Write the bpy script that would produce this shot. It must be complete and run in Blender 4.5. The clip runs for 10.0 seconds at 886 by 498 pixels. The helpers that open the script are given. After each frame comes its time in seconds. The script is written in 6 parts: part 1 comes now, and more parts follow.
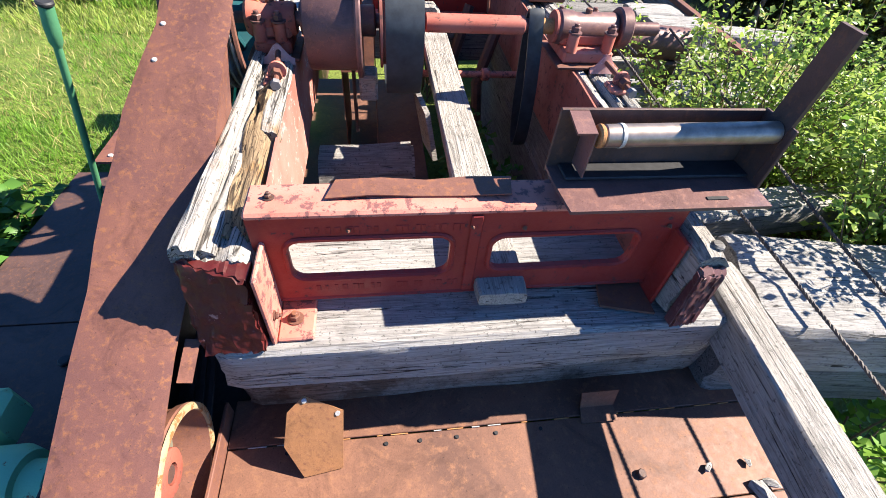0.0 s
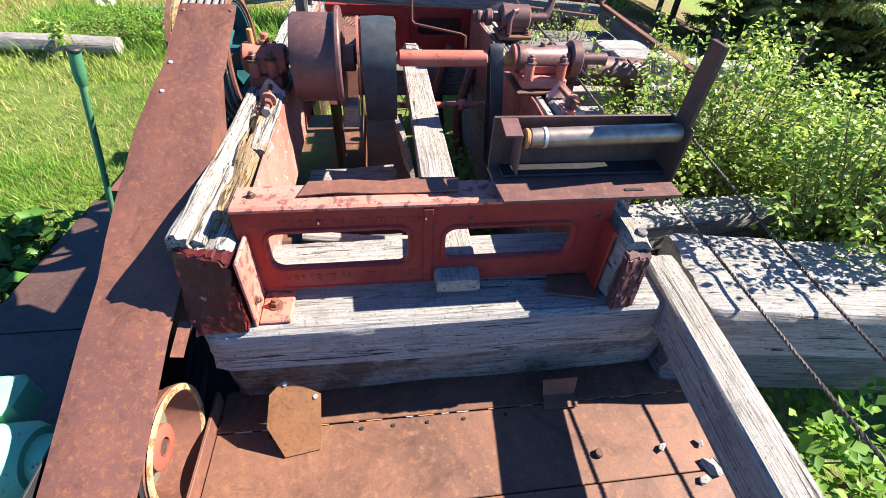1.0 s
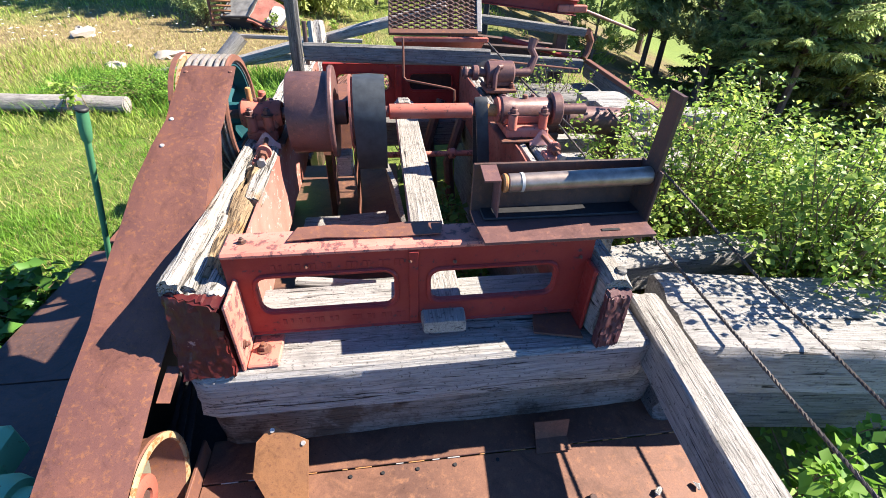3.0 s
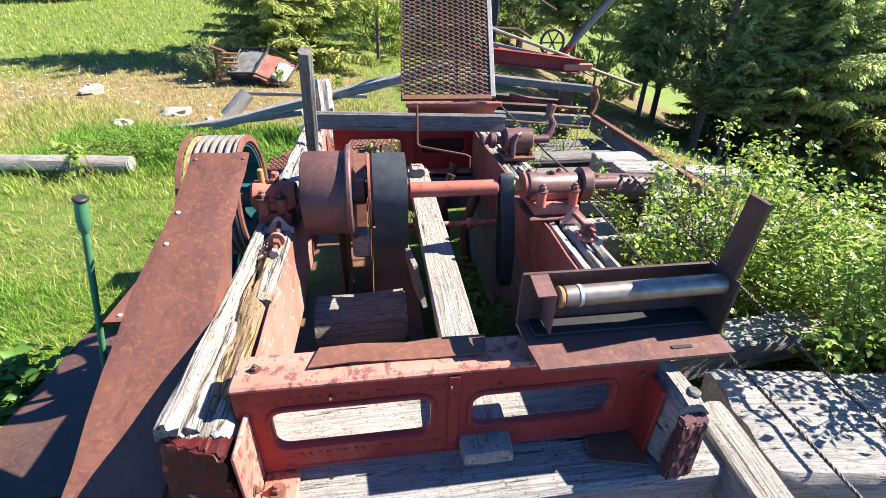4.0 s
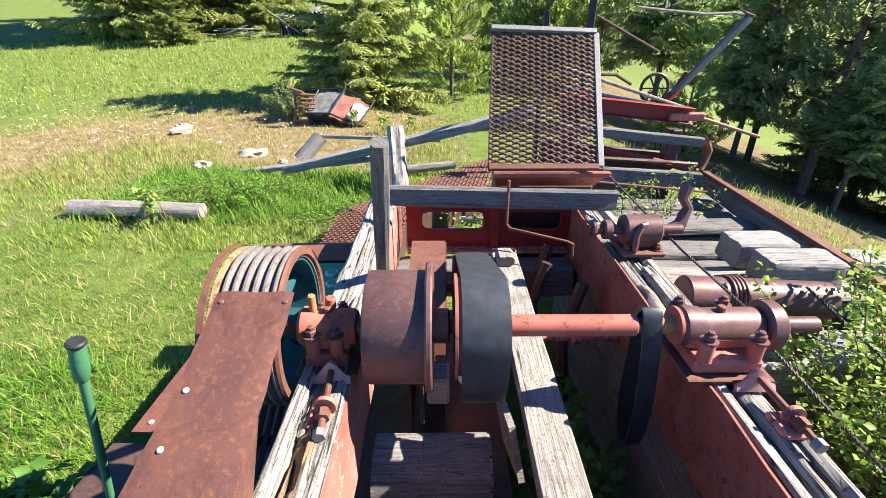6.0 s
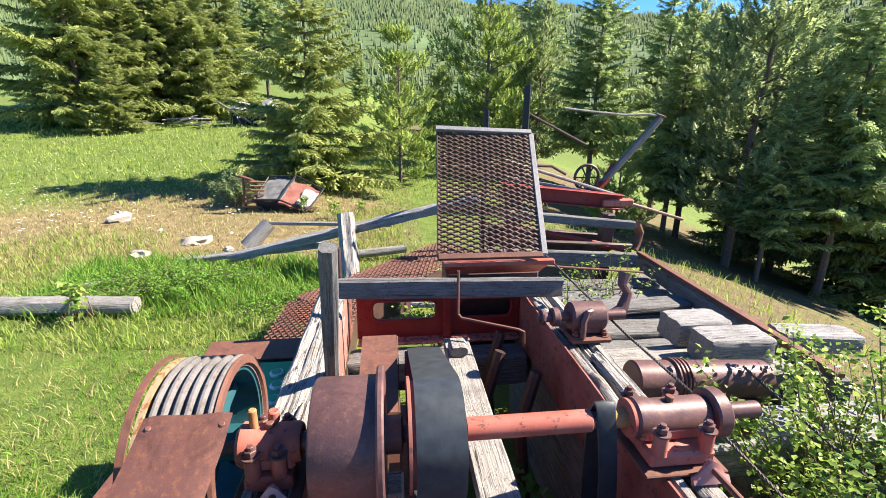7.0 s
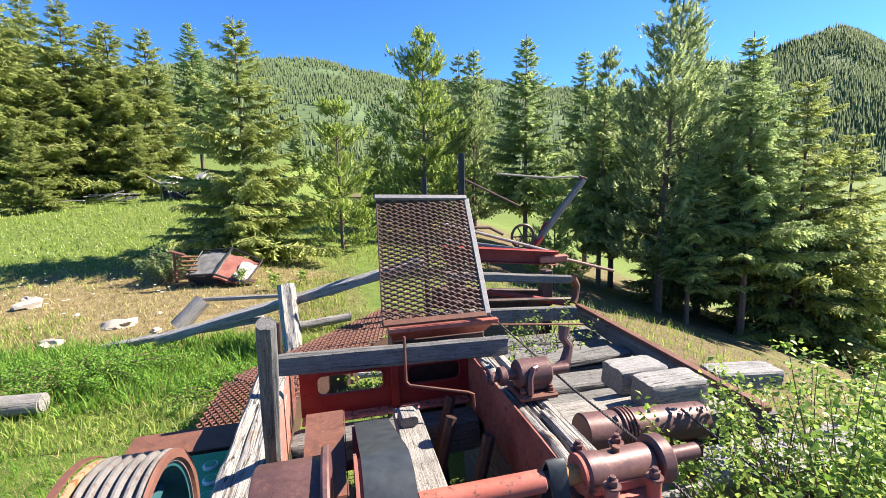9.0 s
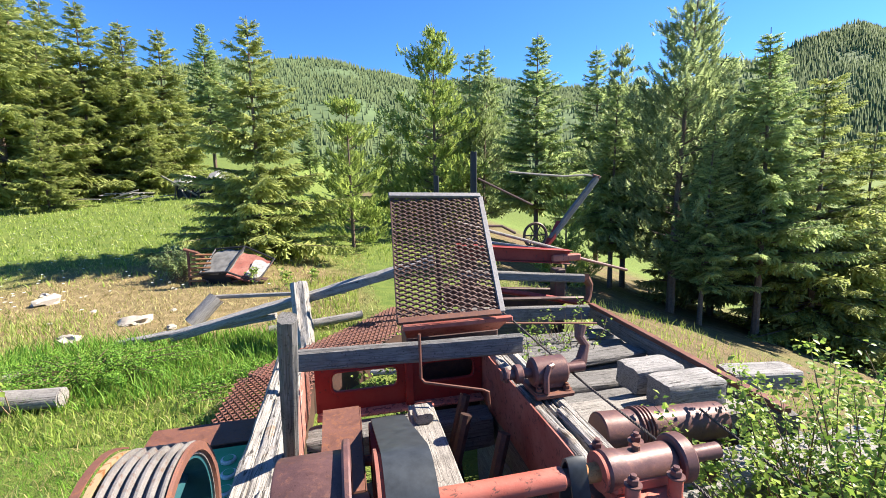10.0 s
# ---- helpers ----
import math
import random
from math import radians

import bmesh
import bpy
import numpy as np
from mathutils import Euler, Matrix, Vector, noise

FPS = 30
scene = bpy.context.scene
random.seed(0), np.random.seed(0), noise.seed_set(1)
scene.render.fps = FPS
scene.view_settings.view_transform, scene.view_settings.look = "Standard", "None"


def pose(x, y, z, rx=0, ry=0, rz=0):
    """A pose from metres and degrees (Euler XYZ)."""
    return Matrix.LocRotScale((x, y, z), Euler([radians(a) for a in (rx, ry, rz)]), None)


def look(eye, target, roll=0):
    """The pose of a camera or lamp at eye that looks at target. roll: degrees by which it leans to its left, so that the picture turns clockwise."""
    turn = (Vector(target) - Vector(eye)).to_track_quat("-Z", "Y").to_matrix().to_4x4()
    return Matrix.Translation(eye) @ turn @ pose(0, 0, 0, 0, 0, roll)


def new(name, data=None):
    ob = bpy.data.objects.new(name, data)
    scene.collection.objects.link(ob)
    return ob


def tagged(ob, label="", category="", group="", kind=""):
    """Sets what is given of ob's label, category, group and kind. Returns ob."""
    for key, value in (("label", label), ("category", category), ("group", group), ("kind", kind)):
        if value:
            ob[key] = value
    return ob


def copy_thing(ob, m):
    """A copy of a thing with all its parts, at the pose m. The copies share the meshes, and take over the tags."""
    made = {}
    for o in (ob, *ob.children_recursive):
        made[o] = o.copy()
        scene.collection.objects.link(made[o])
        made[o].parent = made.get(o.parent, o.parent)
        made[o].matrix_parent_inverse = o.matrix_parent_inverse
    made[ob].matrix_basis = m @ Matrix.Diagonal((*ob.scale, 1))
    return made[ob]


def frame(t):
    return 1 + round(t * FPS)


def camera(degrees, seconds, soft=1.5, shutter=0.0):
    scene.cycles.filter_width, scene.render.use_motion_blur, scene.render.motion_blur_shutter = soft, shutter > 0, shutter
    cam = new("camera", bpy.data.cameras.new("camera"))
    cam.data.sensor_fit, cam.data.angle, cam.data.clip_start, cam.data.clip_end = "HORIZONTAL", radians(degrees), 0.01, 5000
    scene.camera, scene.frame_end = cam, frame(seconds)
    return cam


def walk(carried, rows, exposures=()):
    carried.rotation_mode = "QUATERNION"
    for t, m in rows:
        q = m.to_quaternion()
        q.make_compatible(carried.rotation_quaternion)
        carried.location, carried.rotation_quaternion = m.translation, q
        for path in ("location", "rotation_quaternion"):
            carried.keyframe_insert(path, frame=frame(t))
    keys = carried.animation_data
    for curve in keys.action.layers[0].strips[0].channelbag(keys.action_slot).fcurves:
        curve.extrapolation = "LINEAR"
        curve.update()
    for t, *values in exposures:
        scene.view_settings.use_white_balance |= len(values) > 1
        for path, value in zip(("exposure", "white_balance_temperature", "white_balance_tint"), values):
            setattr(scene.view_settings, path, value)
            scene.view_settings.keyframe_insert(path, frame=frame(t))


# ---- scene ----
cam = camera(89.6, 10.0, soft=0.9)
PATH = [
    (0, (0.037, -0.705, 1.854), (0.312, 0.664, 0.423), 5.9),
    (0.5, (0.072, -0.826, 1.87), (0.335, 0.579, 0.471), 5.3),
    (1, (0.14, -0.918, 1.885), (0.385, 0.574, 0.575), 3.3),
    (1.5, (0.161, -0.976, 1.893), (0.402, 0.616, 0.706), 2.7),
    (2, (0.185, -0.991, 1.895), (0.415, 0.631, 0.748), 2.0),
    (3.3, (0.168, -0.924, 1.905), (0.43, 0.693, 0.757), 2.0),
    (3.5, (0.16, -0.888, 1.93), (0.425, 0.752, 0.816), 1.8),
    (4, (0.101, -0.719, 1.969), (0.371, 0.994, 0.973), 1.4),
    (4.5, (0.048, -0.571, 1.978), (0.309, 1.152, 0.996), 1.8),
    (5, (0.054, -0.334, 1.977), (0.082, 1.419, 1.015), -0.2),
    (5.2, (0.07, -0.262, 1.987), (0.009, 1.498, 1.039), -0.7),
    (6.3, (0.021, -0.086, 2.06), (0.087, 1.728, 1.22), 0.0),
    (6.5, (0.026, -0.087, 2.066), (0.146, 1.748, 1.28), 0.0),
    (7, (0.037, -0.081, 2.106), (0.257, 1.825, 1.543), 0.4),
    (7.5, (0.048, -0.075, 2.114), (0.346, 1.86, 1.702), 0.1),
    (8, (0.047, -0.084, 2.119), (0.407, 1.858, 1.804), -0.8),
    (8.5, (0.049, -0.087, 2.119), (0.452, 1.848, 1.817), -1.1),
    (9, (0.047, -0.11, 2.123), (0.519, 1.811, 1.831), -1.5),
    (9.5, (0.043, -0.118, 2.121), (0.548, 1.796, 1.834), -1.4),
    (10, (0.019, -0.103, 2.114), (0.45, 1.828, 1.82), -1.5),
]
walk(cam, [(t, look(eye, target, roll)) for t, eye, target, roll in PATH], [(0, 2.50), (5.2, 2.48), (7, 2.34), (10, 2.28)])

# ---- world and sun ----
SUN = Vector((0.75, 0.035, 0.665)).normalized()
world = bpy.data.worlds.new("sky")
scene.world = world
world.use_nodes = True
wn = world.node_tree
sky = wn.nodes.new("ShaderNodeTexSky")
sky.sky_type = "NISHITA"
sky.sun_disc = False
sky.sun_elevation = math.asin(SUN.z)
sky.sun_rotation = math.atan2(SUN.x, SUN.y)
sky.altitude = 2500
sky.air_density = 0.7
sky.dust_density = 0.5
sky.ozone_density = 8.0
deep = wn.nodes.new("ShaderNodeHueSaturation")
deep.inputs["Saturation"].default_value = 1.1
wn.links.new(sky.outputs[0], deep.inputs["Color"])
wn.links.new(deep.outputs[0], wn.nodes["Background"].inputs[0])
wn.nodes["Background"].inputs[1].default_value = 0.076
sun = new("sun", bpy.data.lights.new("sun", "SUN"))
sun.data.energy = 3.65
sun.data.angle = radians(0.53)
sun.data.color = (1.0, 0.91, 0.79)
sun.matrix_world = look((0, 0, 40), Vector((0, 0, 40)) - SUN)


# ---- materials ----
class Nodes:
    """Short-hand for a node material."""

    def __init__(self, name, coords="Object", scale=(1, 1, 1)):
        self.mat = bpy.data.materials.new(name)
        self.mat.use_nodes = True
        self.t = self.mat.node_tree
        self.bsdf = self.t.nodes["Principled BSDF"]
        tc = self.t.nodes.new("ShaderNodeTexCoord")
        info = self.t.nodes.new("ShaderNodeObjectInfo")
        self.rand = info.outputs["Random"]
        add = self.t.nodes.new("ShaderNodeVectorMath")
        mul = self.t.nodes.new("ShaderNodeMath")
        mul.operation = "MULTIPLY"
        mul.inputs[1].default_value = 37.0
        self.link(self.rand, mul.inputs[0])
        self.link(tc.outputs[coords], add.inputs[0])
        self.link(mul.outputs[0], add.inputs[1])
        self.co = add.outputs[0]

    def link(self, a, b):
        self.t.links.new(a, b)

    def noise(self, scale, detail=4, rough=0.55, stretch=None, distort=0.0):
        n = self.t.nodes.new("ShaderNodeTexNoise")
        n.inputs["Scale"].default_value = scale
        n.inputs["Detail"].default_value = detail
        n.inputs["Roughness"].default_value = rough
        n.inputs["Distortion"].default_value = distort
        if stretch:
            m = self.t.nodes.new("ShaderNodeMapping")
            m.inputs["Scale"].default_value = stretch
            self.link(self.co, m.inputs[0])
            self.link(m.outputs[0], n.inputs["Vector"])
        else:
            self.link(self.co, n.inputs["Vector"])
        return n.outputs["Fac"]

    def ramp(self, fac, *stops):
        r = self.t.nodes.new("ShaderNodeValToRGB")
        els = r.color_ramp.elements
        while len(els) < len(stops):
            els.new(0.5)
        for e, (p, c) in zip(els, stops):
            e.position = p
            e.color = (*c, 1) if isinstance(c, tuple) else (c, c, c, 1)
        self.link(fac, r.inputs[0])
        return r.outputs[0]

    def mix(self, fac, a, b, how="MIX"):
        m = self.t.nodes.new("ShaderNodeMix")
        m.data_type = "RGBA"
        m.blend_type = how
        for sock, v in ((m.inputs[0], fac), (m.inputs[6], a), (m.inputs[7], b)):
            if hasattr(v, "node"):
                self.link(v, sock)
            elif isinstance(v, tuple):
                sock.default_value = (*v, 1)
            else:
                sock.default_value = v
        return m.outputs[2]

    def island(self):
        g = self.t.nodes.new("ShaderNodeNewGeometry")
        return g.outputs["Random Per Island"]

    def done(self, colour, rough=0.7, metal=0.0, bump=None, strength=0.4, distance=0.004):
        for sock, v in ((self.bsdf.inputs["Base Color"], colour), (self.bsdf.inputs["Roughness"], rough)):
            if hasattr(v, "node"):
                self.link(v, sock)
            elif isinstance(v, tuple):
                sock.default_value = (*v, 1)
            else:
                sock.default_value = v
        self.bsdf.inputs["Metallic"].default_value = metal
        self.bsdf.inputs["Specular IOR Level"].default_value = 0.28
        if bump is not None:
            b = self.t.nodes.new("ShaderNodeBump")
            b.inputs["Strength"].default_value = strength
            b.inputs["Distance"].default_value = distance
            self.link(bump, b.inputs["Height"])
            self.link(b.outputs[0], self.bsdf.inputs["Normal"])
        return self.mat


def wood_material(name, light, mid, dark, stain=None, stain_at=0.6, lines=0.4):
    """Weathered timber, grain along the local X axis."""
    n = Nodes(name)
    grain = n.noise(1.0, 7, 0.7, (5.0, 150.0, 150.0), 0.6)
    broad = n.noise(1.0, 6, 0.7, (5.0, 16.0, 16.0), 1.5)
    crack = n.noise(1.0, 5, 0.6, (2.6, 62.0, 62.0), 1.6)
    col = n.ramp(grain, (0.32, mid), (0.6, light))
    col = n.mix(n.ramp(broad, (0.42, 0.0), (0.75, 0.8)), col, mid)
    col = n.mix(n.ramp(n.noise(7.0, 6, 0.72), (0.54, 0.0), (0.76, 0.7)), col, tuple(c * 0.5 for c in mid))
    col = n.mix(n.ramp(n.noise(95.0, 3, 0.6), (0.60, 0.0), (0.68, 0.6)), col, dark)
    if stain:
        col = n.mix(n.ramp(n.noise(5.0, 5, 0.7), (stain_at, 0.0), (stain_at + 0.12, 0.9)), col, stain)
    fine_line = n.ramp(n.noise(1.0, 2, 0.5, (2.2, 46.0, 46.0), 0.8), (0.47, 0.0), (0.495, lines), (0.505, lines), (0.53, 0.0))
    col = n.mix(fine_line, col, dark)
    cr = n.ramp(crack, (0.335, 1.0), (0.375, 0.0))
    col = n.mix(cr, col, dark)
    height = n.mix(cr, grain, (0, 0, 0))
    return n.done(col, 0.88, 0.0, height, 0.9, 0.008)


def rust_material(name, a, b, c, rough=0.8, spots=9.0, pits=0.25, streak=None):
    n = Nodes(name)
    big = n.noise(spots * 0.35, 5, 0.65, streak, 0.6)
    small = n.noise(spots * 6, 6, 0.7)
    fine = n.noise(spots * 40, 3, 0.6)
    col = n.mix(n.ramp(big, (0.38, 0.0), (0.62, 1.0)), a, b)
    col = n.mix(n.ramp(small, (0.52, 0.0), (0.68, 0.85)), col, c)
    col = n.mix(n.ramp(fine, (0.25, 0.35), (0.6, 0.0)), col, (0.05, 0.025, 0.02))
    stain = n.noise(spots * 0.9, 7, 0.75, None, 1.2)
    col = n.mix(n.ramp(stain, (0.50, 0.0), (0.68, 0.6)), col, tuple(v * 0.45 for v in a))
    col = n.mix(n.ramp(n.noise(spots * 16, 3, 0.6), (0.66, 0.0), (0.72, 0.7)), col, (0.03, 0.018, 0.015))
    return n.done(col, n.ramp(small, (0.3, rough - 0.2), (0.7, rough)), 0.15, small, pits, 0.003)


def paint_material(name, fresh, faded, under, wear=0.62, rough=0.5):
    """Old paint: faded, with chips down to the metal."""
    n = Nodes(name)
    big = n.noise(4.0, 5, 0.6)
    chips = n.noise(34.0, 6, 0.72, None, 0.3)
    fine = n.noise(190.0, 3, 0.6)
    col = n.mix(n.ramp(big, (0.35, 0.0), (0.7, 1.0)), fresh, faded)
    col = n.mix(n.ramp(fine, (0.55, 0.0), (0.75, 0.3)), col, faded)
    chip = n.ramp(chips, (wear, 0.0), (wear + 0.05, 1.0))
    col = n.mix(chip, col, under)
    return n.done(col, n.ramp(chips, (0.4, rough), (0.7, 0.85)), 0.0, n.mix(0.5, n.mix(chip, fine, (0, 0, 0)), chips), 0.4, 0.003)


M_WOOD = wood_material("weathered_wood", (0.34, 0.325, 0.31), (0.20, 0.19, 0.18), (0.022, 0.02, 0.019))
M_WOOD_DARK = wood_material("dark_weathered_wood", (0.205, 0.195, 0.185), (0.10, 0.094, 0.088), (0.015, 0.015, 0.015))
M_WOOD_WARM = wood_material("plank_wood", (0.34, 0.315, 0.285), (0.20, 0.183, 0.163), (0.022, 0.018, 0.016))
M_WOOD_ROT = wood_material("rotten_wood", (0.37, 0.35, 0.325), (0.21, 0.188, 0.165), (0.02, 0.016, 0.013), (0.20, 0.115, 0.055), 0.56, 0.9)
M_ROT_CORE = wood_material("crumbling_core_wood", (0.30, 0.22, 0.13), (0.16, 0.10, 0.055), (0.02, 0.013, 0.009), (0.32, 0.175, 0.065), 0.5, 0.9)
M_WOOD_LOG = wood_material("grey_log_wood", (0.31, 0.29, 0.27), (0.16, 0.148, 0.136), (0.018, 0.016, 0.014))
M_WOOD_SILL = wood_material("stained_sill_wood", (0.25, 0.225, 0.20), (0.13, 0.112, 0.096), (0.018, 0.015, 0.013), (0.07, 0.05, 0.036), 0.5, 0.5)
M_WOOD_RED = paint_material("red_painted_wood_end", (0.05, 0.008, 0.008), (0.095, 0.014, 0.013), (0.30, 0.15, 0.13), 0.64, 0.3)
M_PURPLE_END = paint_material("dark_purple_painted_end", (0.065, 0.024, 0.026), (0.10, 0.04, 0.04), (0.17, 0.085, 0.08), 0.60, 0.35)
M_RUST = rust_material("brown_rust", (0.14, 0.062, 0.045), (0.18, 0.08, 0.057), (0.25, 0.10, 0.045), 0.75)
M_RUST_GUARD = rust_material("guard_rust", (0.125, 0.055, 0.046), (0.165, 0.07, 0.05), (0.24, 0.098, 0.045), 0.68, 11.0, 0.15)
M_RUST_DECK = rust_material("deck_rust", (0.115, 0.058, 0.043), (0.19, 0.092, 0.06), (0.24, 0.115, 0.065), 0.7, 6.0, 0.25)
M_RUST_ORANGE = rust_material("orange_rust", (0.42, 0.19, 0.07), (0.5, 0.24, 0.10), (0.30, 0.12, 0.05), 0.85)
M_RUST_PLATE = rust_material("plate_rust", (0.22, 0.105, 0.05), (0.30, 0.14, 0.06), (0.16, 0.07, 0.04), 0.7, 14.0)
M_RUST_DARK = rust_material("dark_rust", (0.06, 0.038, 0.034), (0.095, 0.055, 0.047), (0.15, 0.07, 0.042), 0.6)
M_RUST_PURPLE = rust_material("purple_brown_iron", (0.115, 0.062, 0.06), (0.155, 0.08, 0.072), (0.21, 0.10, 0.075), 0.55)
M_RED = paint_material("old_red_paint", (0.20, 0.016, 0.013), (0.25, 0.032, 0.026), (0.075, 0.028, 0.028), 0.60, 0.38)
M_RED_FADED = paint_material("faded_red_paint", (0.42, 0.12, 0.085), (0.50, 0.22, 0.17), (0.15, 0.065, 0.06), 0.52)
M_RED_PLATE = paint_material("red_side_plate", (0.19, 0.052, 0.038), (0.28, 0.125, 0.095), (0.10, 0.05, 0.042), 0.56, 0.65)
M_PINKWOOD = paint_material("faded_pink_wood", (0.27, 0.085, 0.062), (0.36, 0.17, 0.135), (0.34, 0.27, 0.235), 0.58, 0.8)
M_ORANGE_RED = paint_material("orange_red_paint", (0.33, 0.072, 0.046), (0.41, 0.16, 0.12), (0.13, 0.058, 0.046), 0.585)
M_TEAL = paint_material("teal_paint", (0.010, 0.055, 0.066), (0.016, 0.08, 0.09), (0.20, 0.10, 0.06), 0.66)
M_MINT = paint_material("mint_green_paint", (0.17, 0.46, 0.26), (0.24, 0.52, 0.32), (0.20, 0.10, 0.06), 0.62)
M_GREEN = paint_material("green_paint", (0.045, 0.16, 0.075), (0.075, 0.22, 0.11), (0.10, 0.07, 0.05), 0.70)
M_ENGINE = paint_material("engine_green", (0.04, 0.27, 0.11), (0.07, 0.34, 0.16), (0.09, 0.07, 0.05), 0.72)
M_CREAM = paint_material("cream_rusty_paint", (0.26, 0.19, 0.10), (0.31, 0.25, 0.16), (0.22, 0.095, 0.035), 0.52)

M_PALE_WEB = paint_material("pale_green_web", (0.105, 0.098, 0.07), (0.14, 0.13, 0.095), (0.11, 0.08, 0.05), 0.62, 0.7)
M_HUB = paint_material("red_brown_hub", (0.20, 0.05, 0.035), (0.27, 0.08, 0.055), (0.12, 0.05, 0.04), 0.6)
M_PINK = paint_material("flaking_pink_paint", (0.30, 0.10, 0.09), (0.5, 0.33, 0.31), (0.6, 0.55, 0.53), 0.6)


def plain_material(name, colour, rough, metal=0.0, vary=0.25, scale=60.0):
    n = Nodes(name)
    f = n.noise(scale, 5, 0.65)
    dark = tuple(c * (1 - vary) for c in colour)
    light = tuple(min(1, c * (1 + vary)) for c in colour)
    return n.done(n.ramp(f, (0.3, dark), (0.7, light)), rough, metal, f, 0.15, 0.002)


M_RUBBER = plain_material("black_rubber", (0.035, 0.04, 0.045), 0.42, 0.0, 0.3, 25)
M_BELT = plain_material("v_belt_rubber", (0.02, 0.02, 0.022), 0.5)
M_STEEL = plain_material("worn_steel", (0.26, 0.21, 0.18), 0.42, 0.7, 0.3, 30)
M_GROOVE = rust_material("worn_groove_metal", (0.16, 0.15, 0.14), (0.24, 0.225, 0.215), (0.13, 0.07, 0.045), 0.6, 9.0, 0.3)
M_GALV = plain_material("grey_painted_steel", (0.21, 0.20, 0.20), 0.55, 0.3)
M_WHITEMETAL = plain_material("whitish_steel", (0.38, 0.37, 0.36), 0.5, 0.2)
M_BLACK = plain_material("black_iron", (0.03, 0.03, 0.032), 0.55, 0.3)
M_WIRE = plain_material("wire_rope_steel", (0.065, 0.055, 0.05), 0.65, 0.2, 0.5, 400)
M_ROCK = plain_material("pale_rock", (0.33, 0.29, 0.24), 0.95, 0, 0.3, 8)
M_CAP = plain_material("pale_cap", (0.5, 0.52, 0.5), 0.4, 0.2)
M_TRAY = plain_material("dull_grey_sheet", (0.15, 0.145, 0.135), 0.6, 0, 0.5, 6)
M_GLASSY = plain_material("broken_light_sheet", (0.30, 0.285, 0.265), 0.6, 0, 0.4, 14)


def ground_material():
    n = Nodes("meadow_ground")
    patch = n.noise(0.45, 6, 0.65)
    mid = n.noise(5.0, 6, 0.7)
    fine = n.noise(60.0, 4, 0.7)
    green = n.mix(n.ramp(mid, (0.35, 0.0), (0.65, 1.0)), (0.075, 0.125, 0.018), (0.165, 0.205, 0.038))
    dirt = n.mix(n.ramp(mid, (0.4, 0.0), (0.6, 1.0)), (0.17, 0.12, 0.055), (0.28, 0.205, 0.105))
    sep = n.t.nodes.new("ShaderNodeSeparateXYZ")
    n.link(n.t.nodes["Texture Coordinate"].outputs["Object"], sep.inputs[0])

    def band(sock, a, b, c, d):
        m1 = n.t.nodes.new("ShaderNodeMapRange")
        m1.inputs[1].default_value, m1.inputs[2].default_value = a, b
        n.link(sock, m1.inputs[0])
        m2 = n.t.nodes.new("ShaderNodeMapRange")
        m2.inputs[1].default_value, m2.inputs[2].default_value = c, d
        m2.inputs[3].default_value, m2.inputs[4].default_value = 1.0, 0.0
        n.link(sock, m2.inputs[0])
        mu = n.t.nodes.new("ShaderNodeMath")
        mu.operation = "MULTIPLY"
        n.link(m1.outputs[0], mu.inputs[0])
        n.link(m2.outputs[0], mu.inputs[1])
        return mu.outputs[0]

    dry = n.mix(band(sep.outputs[0], -9.0, -6.0, -1.0, 1.0), (0, 0, 0), band(sep.outputs[1], 5.0, 7.0, 9.0, 13.0))
    bare = n.mix(0.5, dry, patch)
    needles = band(sep.outputs[0], 2.2, 4.0, 12.0, 16.0)
    col = n.mix(n.ramp(bare, (0.36, 0.0), (0.52, 0.95)), green, dirt)
    col = n.mix(n.mix(1.0, needles, n.ramp(patch, (0.35, 1.0), (0.75, 0.4)), "MULTIPLY"), col, n.mix(n.ramp(mid, (0.35, 0.0), (0.65, 1.0)), (0.09, 0.058, 0.032), (0.20, 0.13, 0.075)))
    col = n.mix(n.ramp(fine, (0.3, 0.5), (0.55, 0.0)), col, (0.04, 0.05, 0.015))
    return n.done(col, 0.95, 0, fine, 0.8, 0.03)


def leaf_material(name, dark, light, shine=0.5, through_light=0.25, patches=None):
    n = Nodes(name)
    col = n.ramp(n.island(), (0.0, dark), (1.0, light))
    if patches:
        col = n.mix(n.ramp(n.noise(1.3, 5, 0.7), (0.46, 0.0), (0.66, 0.85)), col, patches)
        col = n.mix(n.ramp(n.noise(4.5, 4, 0.7), (0.30, 0.55), (0.5, 0.0)), col, tuple(c * 0.8 for c in dark))
    n.done(col, shine)
    out = n.t.nodes["Material Output"]
    tr = n.t.nodes.new("ShaderNodeBsdfTranslucent")
    n.link(col, tr.inputs[0])
    ms = n.t.nodes.new("ShaderNodeMixShader")
    ms.inputs[0].default_value = through_light
    n.link(n.bsdf.outputs[0], ms.inputs[1])
    n.link(tr.outputs[0], ms.inputs[2])
    n.link(ms.outputs[0], out.inputs[0])
    return n.mat


